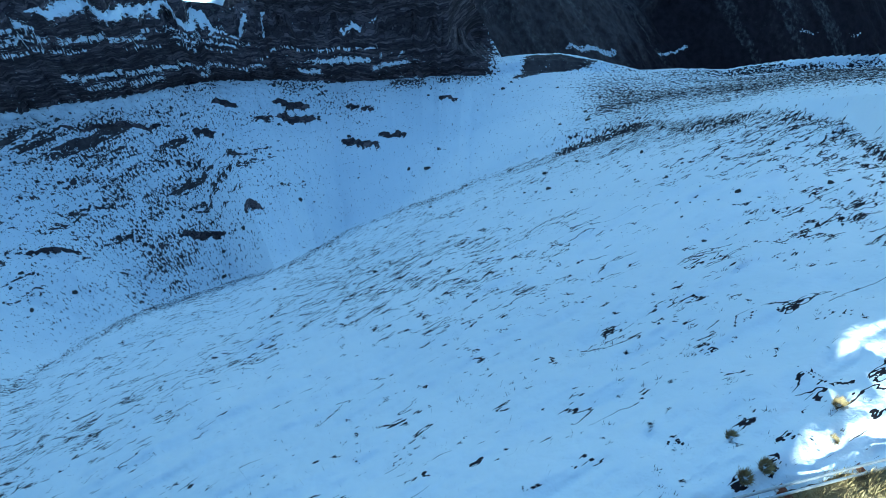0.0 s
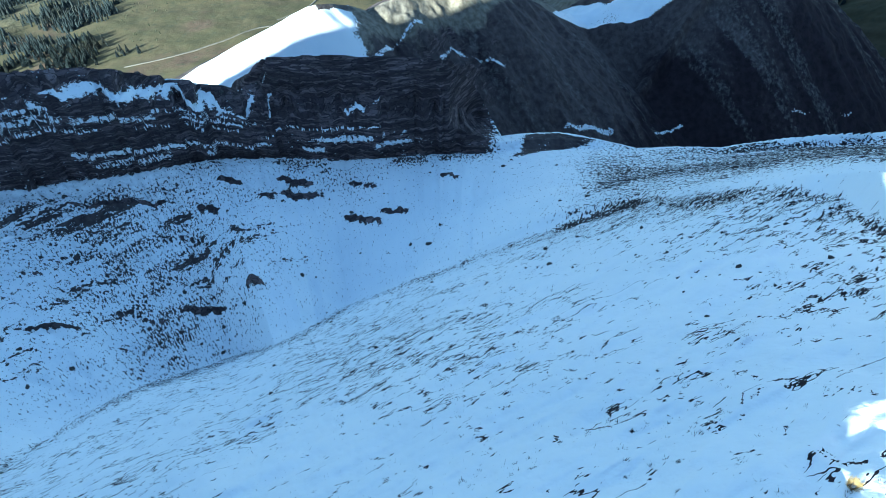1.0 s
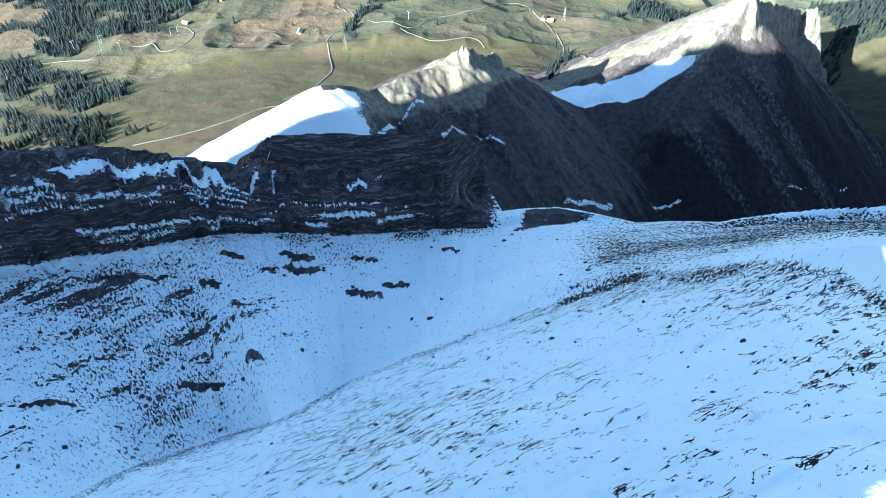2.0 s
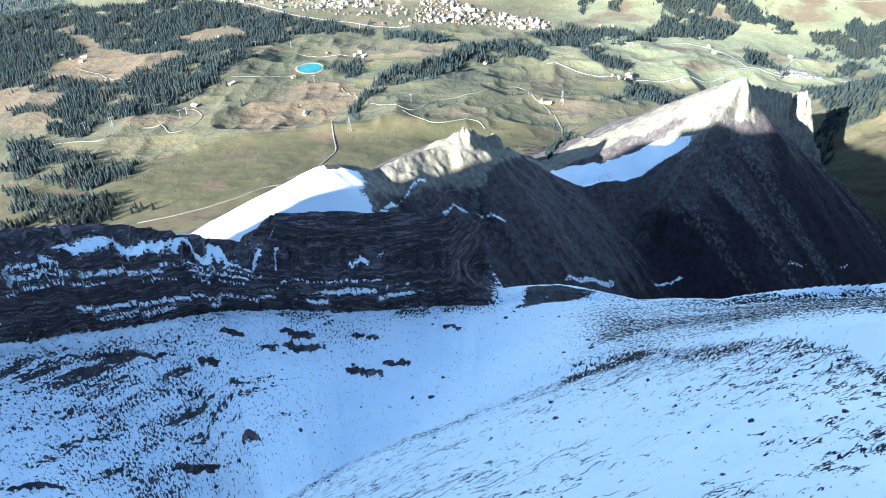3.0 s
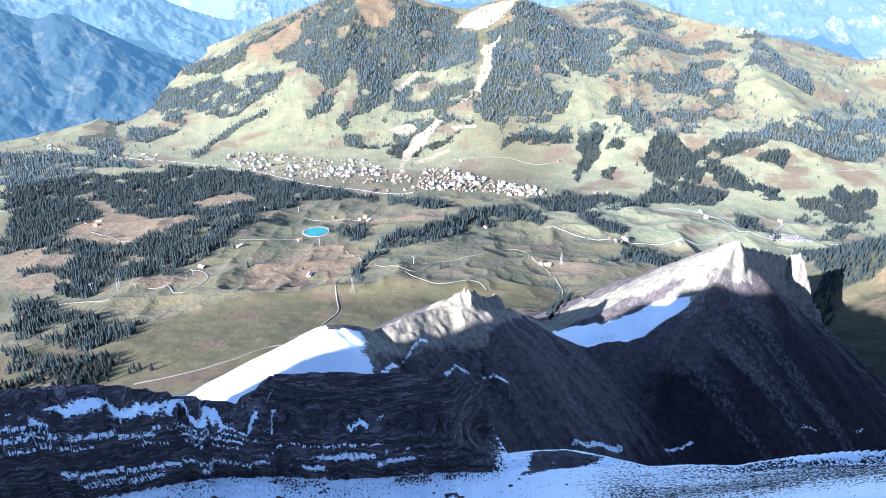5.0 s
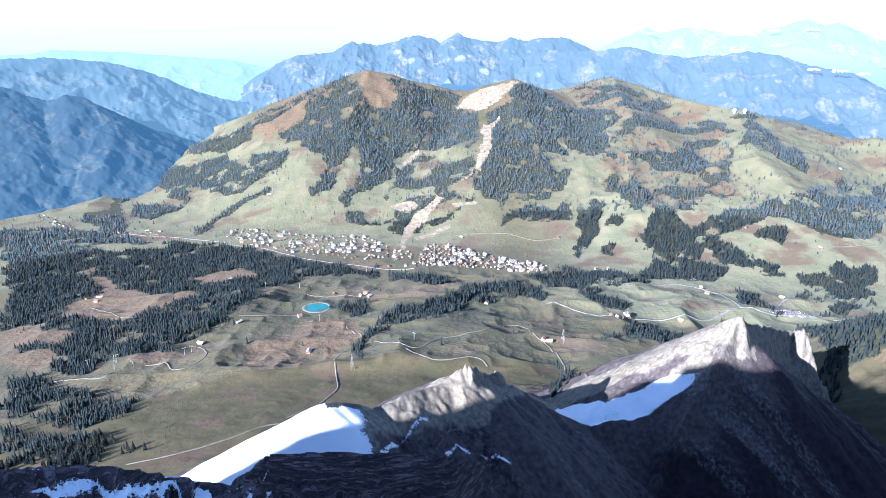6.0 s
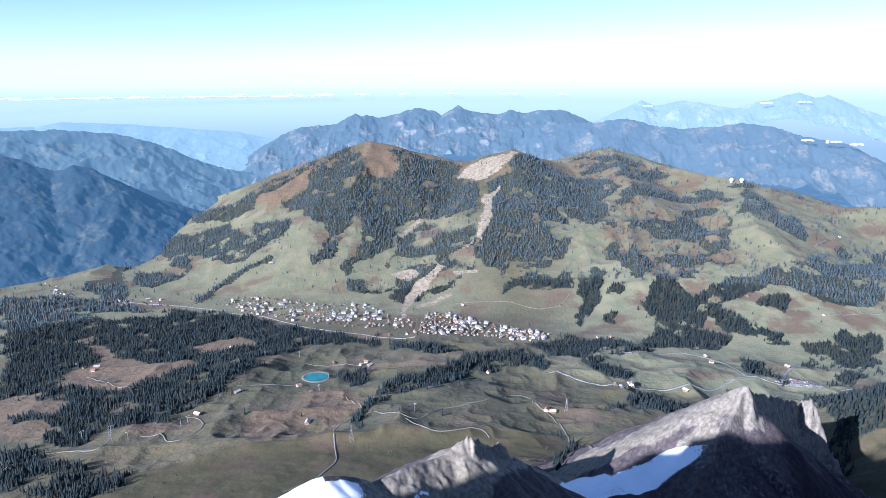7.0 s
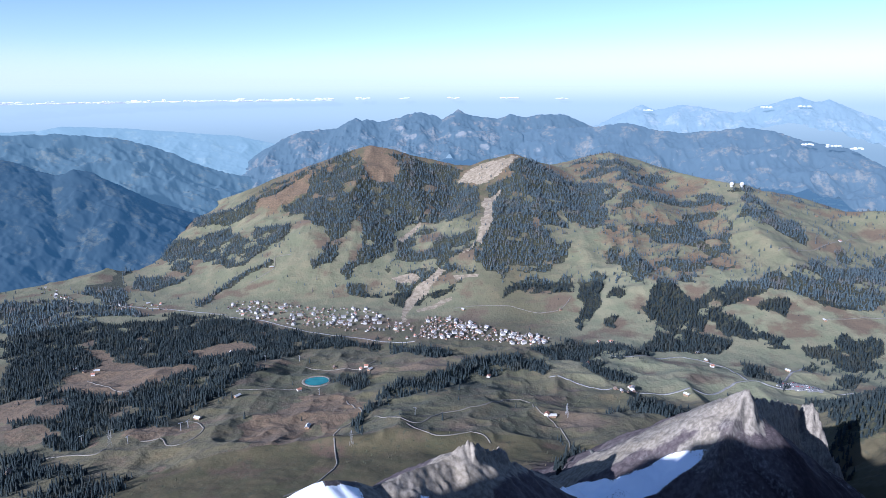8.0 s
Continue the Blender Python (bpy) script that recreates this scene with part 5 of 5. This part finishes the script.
def pond():
    g = Graph("pond_water")
    g.shader.inputs["Specular IOR Level"].default_value = 0.5
    g.bump(g.noise(2.5, 3), 0.1, 0.2)
    mat = g.finish(g.mix(g.span(g.noise(20, 3), 0.3, 0.7), (0.015, 0.11, 0.12), (0.03, 0.16, 0.16)), 0.15)
    bm = bmesh.new()
    bmesh.ops.create_circle(bm, cap_ends=True, segments=48, radius=1)
    for v in bm.verts:
        a = math.atan2(v.co.y, v.co.x)
        r = 1 + 0.07 * math.sin(2 * a + 0.6) + 0.04 * math.sin(3 * a)
        v.co = (LAKE[0] + 25 * r * v.co.x, LAKE[1] + 23 * r * v.co.y, EYE + LAKE_LEVEL + 0.5)
    tagged(part("water", bm, mat), "round teal reservoir pond on the pasture", "pond", kind="structure")
    bm = bmesh.new()
    rings = []
    for r, h in ((24.2, 0.3), (26, 1.2), (28, 1.2), (33, -1.0)):
        rings.append([bm.verts.new((LAKE[0] + r * math.cos(6.2832 * k / 48) * 1.04, LAKE[1] + r * math.sin(6.2832 * k / 48) * 0.96, EYE + LAKE_LEVEL + h)) for k in range(48)])
    for a, b in zip(rings, rings[1:]):
        for k in range(48):
            bm.faces.new((a[k], a[(k + 1) % 48], b[(k + 1) % 48], b[k])[::-1])
    tagged(part("trim_bank", bm, GRAVEL), "pale gravel bank round the pond", "bank", kind="structure")


pond()

# ---- the village and the farms ----
PLASTER = plain("white_plaster", (0.40, 0.385, 0.355), (0.54, 0.52, 0.485), 3)
TIMBER = plain("weathered_timber", (0.16, 0.10, 0.06), (0.26, 0.175, 0.11), 1.5)
TILE_BROWN = plain("brown_roof_tile", (0.11, 0.08, 0.065), (0.17, 0.125, 0.10), 2)
TILE_GREY = plain("grey_roof_slate", (0.16, 0.155, 0.15), (0.26, 0.25, 0.245), 2)
TILE_RED = plain("red_roof_tile", (0.24, 0.115, 0.075), (0.32, 0.16, 0.11), 2)
SHEET = plain("pale_sheet_roof", (0.32, 0.32, 0.31), (0.42, 0.42, 0.4), 5, 0.5)
GLASS = plain("dark_window", (0.03, 0.035, 0.04), (0.05, 0.055, 0.06), 3, 0.15)


def house(name, width, depth, wall_high, roof_high, wall, roof, label, category, group="", loft=None):
    """A gabled house: walls up to the gables, two roof slabs with overhang, chimney and windows."""
    root = new(name)
    bm = bmesh.new()
    w, d = width / 2, depth / 2
    base = [bm.verts.new((x, y, -2.5)) for x, y in ((-w, -d), (w, -d), (w, d), (-w, d))]
    eave = [bm.verts.new((x, y, wall_high)) for x, y in ((-w, -d), (w, -d), (w, d), (-w, d))]
    top = [bm.verts.new((0, y, wall_high + roof_high)) for y in (-d, d)]
    bm.faces.new((base[0], base[1], eave[1], top[0], eave[0]))
    bm.faces.new((base[2], base[3], eave[3], top[1], eave[2]))
    bm.faces.new((base[1], base[2], eave[2], eave[1]))
    bm.faces.new((base[3], base[0], eave[0], eave[3]))
    part("wall", bm, wall, root)
    run = math.hypot(w, roof_high)
    for sign in (-1, 1):
        bm = bmesh.new()
        block(bm, (run + 1.1, depth + 2.0, 0.3), (0, 0, 0))
        tilt = Matrix.Translation((sign * (w + 0.45) / 2, 0, wall_high + roof_high / 2 + 0.08)) @ Matrix.Rotation(sign * math.atan2(roof_high, w), 4, "Y")
        bmesh.ops.transform(bm, matrix=tilt, verts=bm.verts)
        slab = part("roof", bm, roof, root)
    bm = bmesh.new()
    block(bm, (0.6, 0.6, 1.6), (w * 0.3, d * 0.3, wall_high + roof_high * 0.85))
    part("chimney", bm, PLASTER, slab)
    floors = 2 if wall_high < 8 else 3
    for k in range(floors):
        for x in (-w * 0.45, w * 0.45):
            bm = bmesh.new()
            block(bm, (width * 0.16, 0.12, 1.2), (x, -d - 0.02, 1.4 + k * 2.5))
            part("window", bm, GLASS, root)
    return tagged(root, label, category, group)


kinds = [house("chalet", 4.6, 5.2, 2.9, 1.7, TIMBER, TILE_BROWN, "brown timber chalet with a low tiled gable roof", "house", "village houses"),
         house("chalet", 5.0, 5.6, 3.1, 1.8, PLASTER, TILE_BROWN, "white plastered chalet with a brown tiled roof", "house", "village houses"),
         house("chalet", 4.7, 6.1, 3.2, 1.7, PLASTER, TILE_GREY, "white plastered house with a grey slate roof", "house", "village houses"),
         house("chalet", 5.4, 5.2, 3.2, 1.8, PLASTER, TILE_RED, "white plastered house with a faded red roof", "house", "village houses"),
         house("chalet", 4.2, 4.7, 2.7, 1.5, TIMBER, TILE_GREY, "small timber chalet with a grey roof", "house", "village houses"),
         house("hotel", 9, 13, 6.6, 2.2, PLASTER, TILE_GREY, "large white village hotel with a grey roof", "hotel", "village hotels"),
         house("barn", 7, 12, 3.4, 2.1, TIMBER, SHEET, "long timber barn with a light sheet roof", "barn", "farm buildings"),
         house("barn", 7, 9.5, 3.2, 2.4, TIMBER, TILE_BROWN, "dark timber barn with a brown roof", "barn", "farm buildings"),
         house("farmhouse", 7, 8, 4.0, 2.4, PLASTER, TILE_RED, "white farmhouse with a faded red roof on the pasture", "house", "farm buildings")]
placed = set()


def put_house(k, x, y, turn):
    at = pose(x, y, on_ground(x, y), 0, 0, turn)
    if k in placed:
        copy_thing(kinds[k], at)
    else:
        placed.add(k)
        kinds[k].matrix_basis = at


r = random.Random(5)
spots = []
plots = []
for kind, gap, quota in (("town", 8.8, 245), ("hamlet", 16, 14)):
    for outline in OUTLINES[kind]:
        xs, ys = [p[0] for p in outline], [p[1] for p in outline]
        share = 0
        for _ in range(4000):
            x, y = r.uniform(min(xs), max(xs)), r.uniform(min(ys), max(ys))
            if inside(np.array([x]), np.array([y]), outline)[0] and all((x - a) ** 2 + (y - b) ** 2 > gap * gap for a, b in spots):
                spots.append((x, y))
                share += 1
                big = r.random() < (0.10 if kind == "town" else 0.05)
                plots.append((math.hypot(x, y), 5 if big else r.choice((0, 0, 0, 1, 1, 2, 3, 4, 4)), x, y, r.choice((20, 35, 110, 200, -10)) + r.uniform(-12, 12)))
            if share >= quota:
                break
plots.sort()
OWN = 285  # the nearest houses stand as things of their own, the far side of the village is one mass
for _, k, x, y, turn in plots[:OWN]:
    put_house(k, x, y, turn)


def far_village():
    bm = bmesh.new()
    mats = [PLASTER, TIMBER, TILE_BROWN, TILE_GREY, TILE_RED, GLASS]
    for _, k, x, y, turn in plots[OWN:]:
        at = pose(x, y, on_ground(x, y), 0, 0, turn)
        for piece in kinds[k].children_recursive:
            first, faces = len(bm.verts), len(bm.faces)
            bm.from_mesh(piece.data)
            bm.verts.ensure_lookup_table()
            bm.faces.ensure_lookup_table()
            for v in bm.verts[first:]:
                v.co = at @ v.co
            for f in bm.faces[faces:]:
                f.material_index = mats.index(piece.data.materials[0])
    ob = part("village", bm, mats[0])
    for m in mats[1:]:
        ob.data.materials.append(m)
    tagged(ob, "far side of the village, white and brown chalets packed close", "village", kind="stuff")


far_village()
for k, (x, y) in enumerate(FARMS):
    put_house((6, 7, 8, 6, 8)[k % 5], x, y, r.uniform(0, 180))

# ---- cars, masts, pylons, radomes ----
CAR_PAINT = [plain("car_paint_" + n, c, c, 1, 0.3) for n, c in (("silver", (0.5, 0.5, 0.5)), ("white", (0.75, 0.75, 0.75)), ("dark", (0.05, 0.05, 0.06)), ("red", (0.4, 0.05, 0.04)))]
RUBBER = plain("rubber", (0.02, 0.02, 0.02), (0.03, 0.03, 0.03), 0.3)
STEEL = plain("galvanised_steel", (0.42, 0.43, 0.44), (0.55, 0.56, 0.57), 0.3, 0.45, 0.7)
RUST = plain("rust_red_steel", (0.20, 0.075, 0.045), (0.28, 0.12, 0.07), 0.1, 0.8)


def car(paint, tone):
    root = new("car")
    bm = bmesh.new()
    block(bm, (1.8, 4.3, 0.75), (0, 0, 0.72), 0, 0.15)
    part("body", bm, paint, root)
    bm = bmesh.new()
    block(bm, (1.6, 2.3, 0.6), (0, -0.2, 1.38), 0, 0.2)
    part("cabin", bm, GLASS, root)
    for x in (-0.85, 0.85):
        for y in (-1.35, 1.35):
            bm = bmesh.new()
            tube(bm, (x - 0.1, y, 0.33), (x + 0.1, y, 0.33), 0.33, 10)
            part("wheel", bm, RUBBER, root)
    return tagged(root, tone + " car parked on the asphalt car park", "car", "parked cars")


cars = [car(m, t) for m, t in zip(CAR_PAINT, ("silver", "white", "dark", "red"))]
stalls = []
for i in range(int(min(p[0] for p in CAR_PARK)), int(max(p[0] for p in CAR_PARK)), 4):
    for j in range(int(min(p[1] for p in CAR_PARK)), int(max(p[1] for p in CAR_PARK)), 13):
        if inside(np.array([i + 0.0]), np.array([j + 0.0]), CAR_PARK)[0] and r.random() < 0.6:
            stalls.append((i, j))
stalls = stalls[:60]
for k, (x, y) in enumerate(stalls):
    at = pose(x, y, on_ground(x, y, 0.85), 0, 0, r.choice((0, 180)) + r.uniform(-4, 4))
    if k < 4:
        cars[k].matrix_basis = at
    else:
        copy_thing(cars[r.choice((0, 0, 1, 2, 2, 3))], at)


def lift_mast():
    root = new("lift_mast")
    bm = bmesh.new()
    bmesh.ops.create_cone(bm, cap_ends=True, segments=8, radius1=0.55, radius2=0.35, depth=15, matrix=Matrix.Translation((0, 0, 6.5)))
    part("pole", bm, STEEL, root)
    bm = bmesh.new()
    block(bm, (6.5, 0.5, 0.5), (0, 0, 13.8), 0, 0.08)
    arm = part("crossarm", bm, STEEL, root)
    for x in (-3, 3):
        bm = bmesh.new()
        block(bm, (0.35, 3.4, 0.6), (x, 0, 13.4), 0, 0.08)
        part("pulley_bank", bm, STEEL, arm)
    return tagged(root, "grey steel ski-lift mast with a crossarm", "lift mast", "ski-lift masts")


def power_pylon():
    root = new("power_pylon")
    for sx in (-1, 1):
        for sy in (-1, 1):
            bm = bmesh.new()
            tube(bm, (sx * 2.6, sy * 2.6, -1), (sx * 0.35, sy * 0.35, 26), 0.14, 5)
            part("leg", bm, STEEL, root)
    for h in (4, 9, 14, 19):
        s = 2.6 - 2.25 * h / 26
        for a, b in (((-s, -s), (s, s)), ((s, -s), (-s, s))):
            bm = bmesh.new()
            tube(bm, (*a, h), (b[0] * 0.8, b[1] * 0.8, h + 5), 0.08, 4)
            part("brace", bm, STEEL, root)
    for h, w in ((18, 4.5), (22, 3.5)):
        bm = bmesh.new()
        tube(bm, (-w, 0, h), (w, 0, h), 0.14, 5)
        part("arm", bm, STEEL, root)
    return tagged(root, "thin grey steel lattice power pylon on the pasture", "pylon", "power pylons")


def radome():
    root = new("radome")
    bm = bmesh.new()
    bmesh.ops.create_icosphere(bm, subdivisions=3, radius=9, matrix=Matrix.Translation((0, 0, 12)))
    part("dome", bm, PLASTER, root)
    bm = bmesh.new()
    bmesh.ops.create_cone(bm, cap_ends=True, segments=16, radius1=6, radius2=5.5, depth=9, matrix=Matrix.Translation((0, 0, 1)))
    part("base", bm, SHEET, root)
    return tagged(root, "pale round dome on a hilltop among trees", "dome", "hilltop domes")


for maker, places in ((lift_mast, MASTS), (power_pylon, PYLONS), (radome, RADOMES)):
    first = None
    for k, (x, y) in enumerate(places):
        at = pose(x, y, on_ground(x, y), 0, 0, 35 + 10 * k)
        if first is None:
            first = maker()
            first.matrix_basis = at
        else:
            copy_thing(first, at)

# ---- clouds on the horizon ----
# part of the clouds' brightness is painted in as emission
CLOUD = hazy("cloud", (0.30, 0.30, 0.30), (0.36, 0.36, 0.36), (0.24, 0.265, 0.28))


def cloud(bearing, drop, wide, tall, seed, distance=4850.0):
    q = random.Random(seed)
    bm = bmesh.new()
    for k in range(int(wide / 16) + 3):
        m = Matrix.Translation((q.uniform(-wide, wide) / 2, q.uniform(-6, 6), q.uniform(-0.25, 0.3) * tall)) @ Matrix.Diagonal((q.uniform(0.10, 0.24) * wide, 8, q.uniform(0.2, 0.5) * tall, 1))
        bmesh.ops.create_icosphere(bm, subdivisions=2, radius=1, matrix=m)
    for v in bm.verts:
        v.co += Vector((q.uniform(-1, 1), 0, q.uniform(-1, 1))) * tall * 0.06
    for f in bm.faces:
        f.smooth = True
    x, y = flat(bearing, distance)
    ob = part("cloud", bm, CLOUD)
    ob.matrix_basis = pose(x, y, EYE - drop, 0, 0, -bearing)
    return tagged(ob, "small white cumulus cloud low over the horizon", "cloud", "horizon clouds")


for k, (b, drop, wide, tall) in enumerate([(-31.5, 80, 120, 14), (-29, 76, 60, 10), (-27.3, 80, 70, 12), (-25.4, 76, 55, 12), (-23, 76, 110, 14), (-21.4, 72, 60, 18), (-19.6, 74, 70, 12), (-18, 72, 55, 14), (-16.2, 70, 100, 20), (-14.2, 72, 70, 14),
                                           (-12, 66, 80, 16), (-9.5, 62, 110, 12), (-6.5, 60, 90, 14), (-3, 60, 90, 10), (1, 58, 90, 12), (5.5, 58, 120, 12), (9.5, 62, 80, 10)]):
    cloud(b, drop, wide, tall, 200 + k)
for k in range(22):  # the low unbroken bank under them
    cloud(-33.5 + 1.15 * k + 0.3 * math.sin(k * 2.3), 88 - 0.8 * k, 90 + 60 * (k % 3), 6 + k * 37 % 9, 240 + k)
for k, (b, drop, wide, tall, distance) in enumerate([(24.6, 106, 60, 16, 4600), (27.2, 96, 60, 12, 4600), (27.6, 285, 55, 12, 4190), (29.2, 290, 70, 14, 4190), (30.8, 298, 60, 11, 4190), (16.2, 128, 70, 10, 4600)]):
    cloud(b, drop, wide, tall, 280 + k, distance)


# ---- the summit crest: steel pipes, grass tussocks, tufts and stones ----
RAIL = [(14.02, 7.14), (20.47, 8.66)]


def on_slope(x, y):
    return near_height(np.asarray(x, float), np.asarray(y, float))[0] + EYE


STRAW = Graph("dry_grass")
tone = STRAW.nodes.new("ShaderNodeNewGeometry").outputs["Random Per Island"]
STRAW = STRAW.finish(STRAW.mix(tone, (0.20, 0.14, 0.06), (0.42, 0.33, 0.16)), 0.9)
WITHERED = Graph("withered_grass")
tone = WITHERED.nodes.new("ShaderNodeNewGeometry").outputs["Random Per Island"]
WITHERED = WITHERED.finish(WITHERED.mix(tone, (0.012, 0.010, 0.011), (0.036, 0.027, 0.026)), 0.95)
STONE = plain("grey_stone", (0.035, 0.032, 0.031), (0.10, 0.092, 0.086), 0.6)


def blades(rng, x, y, z, count, tall, spread):
    """Triangles of grass blades round many spots at once."""
    n = len(x)
    a = rng.uniform(0, 6.2832, (n, count))
    r = spread[:, None] * np.sqrt(rng.random((n, count)))
    h = tall[:, None] * rng.uniform(0.5, 1.0, (n, count))
    bx, by = x[:, None] + r * np.cos(a), y[:, None] + r * np.sin(a)
    lean = rng.uniform(0.3, 1.1, (n, count)) * h
    ta = a + rng.uniform(-0.7, 0.7, (n, count))
    w = h * 0.045 + 0.006
    zz = np.repeat(z[:, None], count, 1) - 0.05
    p0 = np.stack([bx - w * np.sin(ta), by + w * np.cos(ta), zz], -1)
    p1 = np.stack([bx + w * np.sin(ta), by - w * np.cos(ta), zz], -1)
    p2 = np.stack([bx + lean * np.cos(ta), by + lean * np.sin(ta), zz + h], -1)
    co = np.stack([p0, p1, p2], 2).reshape(-1, 3)
    return co, np.arange(len(co)).reshape(-1, 3)


def grass_cushion():
    """The golden grass on the sunny crest."""
    q = np.random.default_rng(31)
    x, y = q.uniform(4, 34, 9000), q.uniform(-3, 12, 9000)
    keep = sunny_side(x, y) < -0.25 + 0.35 * grain(x / 1.5, y / 1.5, 5)
    keep &= sunny_side(x, y) > -7
    x, y = x[keep], y[keep]
    co, tri = blades(q, x, y, on_slope(x, y), 16, q.uniform(0.2, 0.45, len(x)), q.uniform(0.1, 0.3, len(x)))
    tagged(new("crest_grass", mesh_from("crest_grass", co, tri, [STRAW])), "golden dry alpine grass on the sunny crest", "grass", kind="stuff")


grass_cushion()


def tufts():
    """Withered stalks that poke through the snow, in rows along the slope."""
    q = np.random.default_rng(32)
    x, y = scatter(q, 1.15, 10, 150, -72, 72)
    n, low = near_slope(x, y), bowl(x, y)[0]
    along, down = 0.866 * x + 0.5 * y, -0.5 * x + 0.866 * y
    row = rough(along / 3, down, 1.6, 3, 81) + 0.5 * rough(x, y, 20, 3, 82)
    keep = (n > low) & (row > 0.75) & (sunny_side(x, y) > 0.6)
    x, y = x[keep], y[keep]
    co, tri = blades(q, x, y, on_slope(x, y), 12, q.uniform(0.10, 0.34, len(x)), q.uniform(0.08, 0.35, len(x)))
    tagged(new("grass_tufts", mesh_from("grass_tufts", co, tri, [WITHERED])), "withered brown grass tufts poking through snow", "grass", kind="stuff")


tufts()


def tussock(x, y, size, seed, label):
    q = np.random.default_rng(seed)
    z = on_slope([x], [y])
    co, tri = blades(q, np.full(1, x), np.full(1, y), z, 420, np.full(1, size), np.full(1, size * 0.7))
    tagged(new("grass_tussock", mesh_from("grass_tussock", co, tri, [STRAW])), label, "grass", "tussocks by the rail")


for k, (x, y, size) in enumerate([(20.24, 12.03, 0.36), (14.63, 10.61, 0.3), (15.08, 8.62, 0.36), (14.04, 8.15, 0.36), (18.8, 9.93, 0.22)]):
    tussock(x, y, size, 400 + k, "golden dry grass tussock standing in the snow")


def pipe_rail():
    """Two steel pipes laid side by side along the edge of the snow, held by a rust-red bracket."""
    root = new("pipe_rail")
    line = [(RAIL[0][0] + (RAIL[1][0] - RAIL[0][0]) * t, RAIL[0][1] + (RAIL[1][1] - RAIL[0][1]) * t) for t in (-1.6, -1.0, -0.4, 0.2, 0.8, 1.4, 2.0, 2.6)]
    side = Vector((-0.229, 0.973, 0)) * 0.17
    z = on_slope([p[0] for p in line], [p[1] for p in line])
    fit = np.polyfit(np.arange(len(line)), z, 2)
    z = np.polyval(fit, np.arange(len(line))) + 0.25
    for sign in (-1, 1):
        bm = bmesh.new()
        rings = [[bm.verts.new(Vector((*p, h)) + side * sign + 0.07 * (math.cos(a) * side.normalized() + math.sin(a) * Vector((0, 0, 1)))) for a in [math.pi * k / 6 for k in range(12)]] for p, h in zip(line, z)]
        for ra, rb in zip(rings, rings[1:]):
            for k in range(12):
                bm.faces.new((ra[k], rb[k], rb[(k + 1) % 12], ra[(k + 1) % 12])).smooth = True
        bm.faces.new(rings[0])
        bm.faces.new(rings[-1][::-1])
        part("pipe", bm, STEEL, root)
    for k in (2, 3, 4, 5):
        bm = bmesh.new()
        block(bm, (0.34, 1.3, 0.05), (line[k][0] + 0.3, line[k][1] - 0.3, z[k] - 0.13), 0.5, 0.01)
        part("bracket", bm, RUST, root)
        bm = bmesh.new()
        tube(bm, (line[k][0], line[k][1], z[k] - 0.1), (line[k][0], line[k][1], z[k] - 1.3), 0.05, 8)
        part("post", bm, RUST, root)
    tagged(root, "pair of grey steel pipes along the snow edge", "pipe rail")


pipe_rail()


def stones():
    """Broken rock that lies in the cirque, along the gully and under the cliffs."""
    q = np.random.default_rng(33)
    x, y = scatter(q, 3.0, 45, 262, -66, 50)
    n, low = near_slope(x, y), bowl(x, y)[0]
    d, b = np.hypot(x, y), np.degrees(np.arctan2(x, y))
    want = 0.10 + 0.5 * np.exp(-((b + 34) / 15) ** 2) * ramp(d, 130, 180) + 0.3 * ramp(d, 225, 245)
    want = np.where(low > n - 4, want * (b < 18), 0.2)
    keep = (q.random(len(x)) < want * ramp(rough(x, y, 14, 3, 34), -0.3, 0.5))
    x, y = x[keep], y[keep]
    bm = bmesh.new()
    bmesh.ops.create_icosphere(bm, subdivisions=1, radius=1)
    unit = np.array([v.co[:] for v in bm.verts])
    tri = np.array([[v.index for v in f.verts] for f in bm.faces])
    bm.free()
    m = len(x)
    size = (0.22 + 0.9 * q.random(m) ** 3) * np.where(near_slope(x, y) > bowl(x, y)[0], 0.55, 1.0)
    form = unit[None] * q.uniform(0.6, 1.25, (m, len(unit), 1)) * size[:, None, None] * np.stack([q.uniform(0.7, 1.7, m), q.uniform(0.7, 1.2, m), q.uniform(0.45, 0.8, m)], -1)[:, None, :]
    turn = q.uniform(0, 6.28, m)[:, None]
    co = np.stack([form[..., 0] * np.cos(turn) - form[..., 1] * np.sin(turn) + x[:, None], form[..., 0] * np.sin(turn) + form[..., 1] * np.cos(turn) + y[:, None], form[..., 2] + on_slope(x, y)[:, None]], -1)
    faces = (tri[None] + (np.arange(m) * len(unit))[:, None, None]).reshape(-1, 3)
    tagged(new("stones", mesh_from("stones", co.reshape(-1, 3), faces, [STONE])), "dark broken rocks scattered over the snow", "rocks", kind="stuff")


stones()
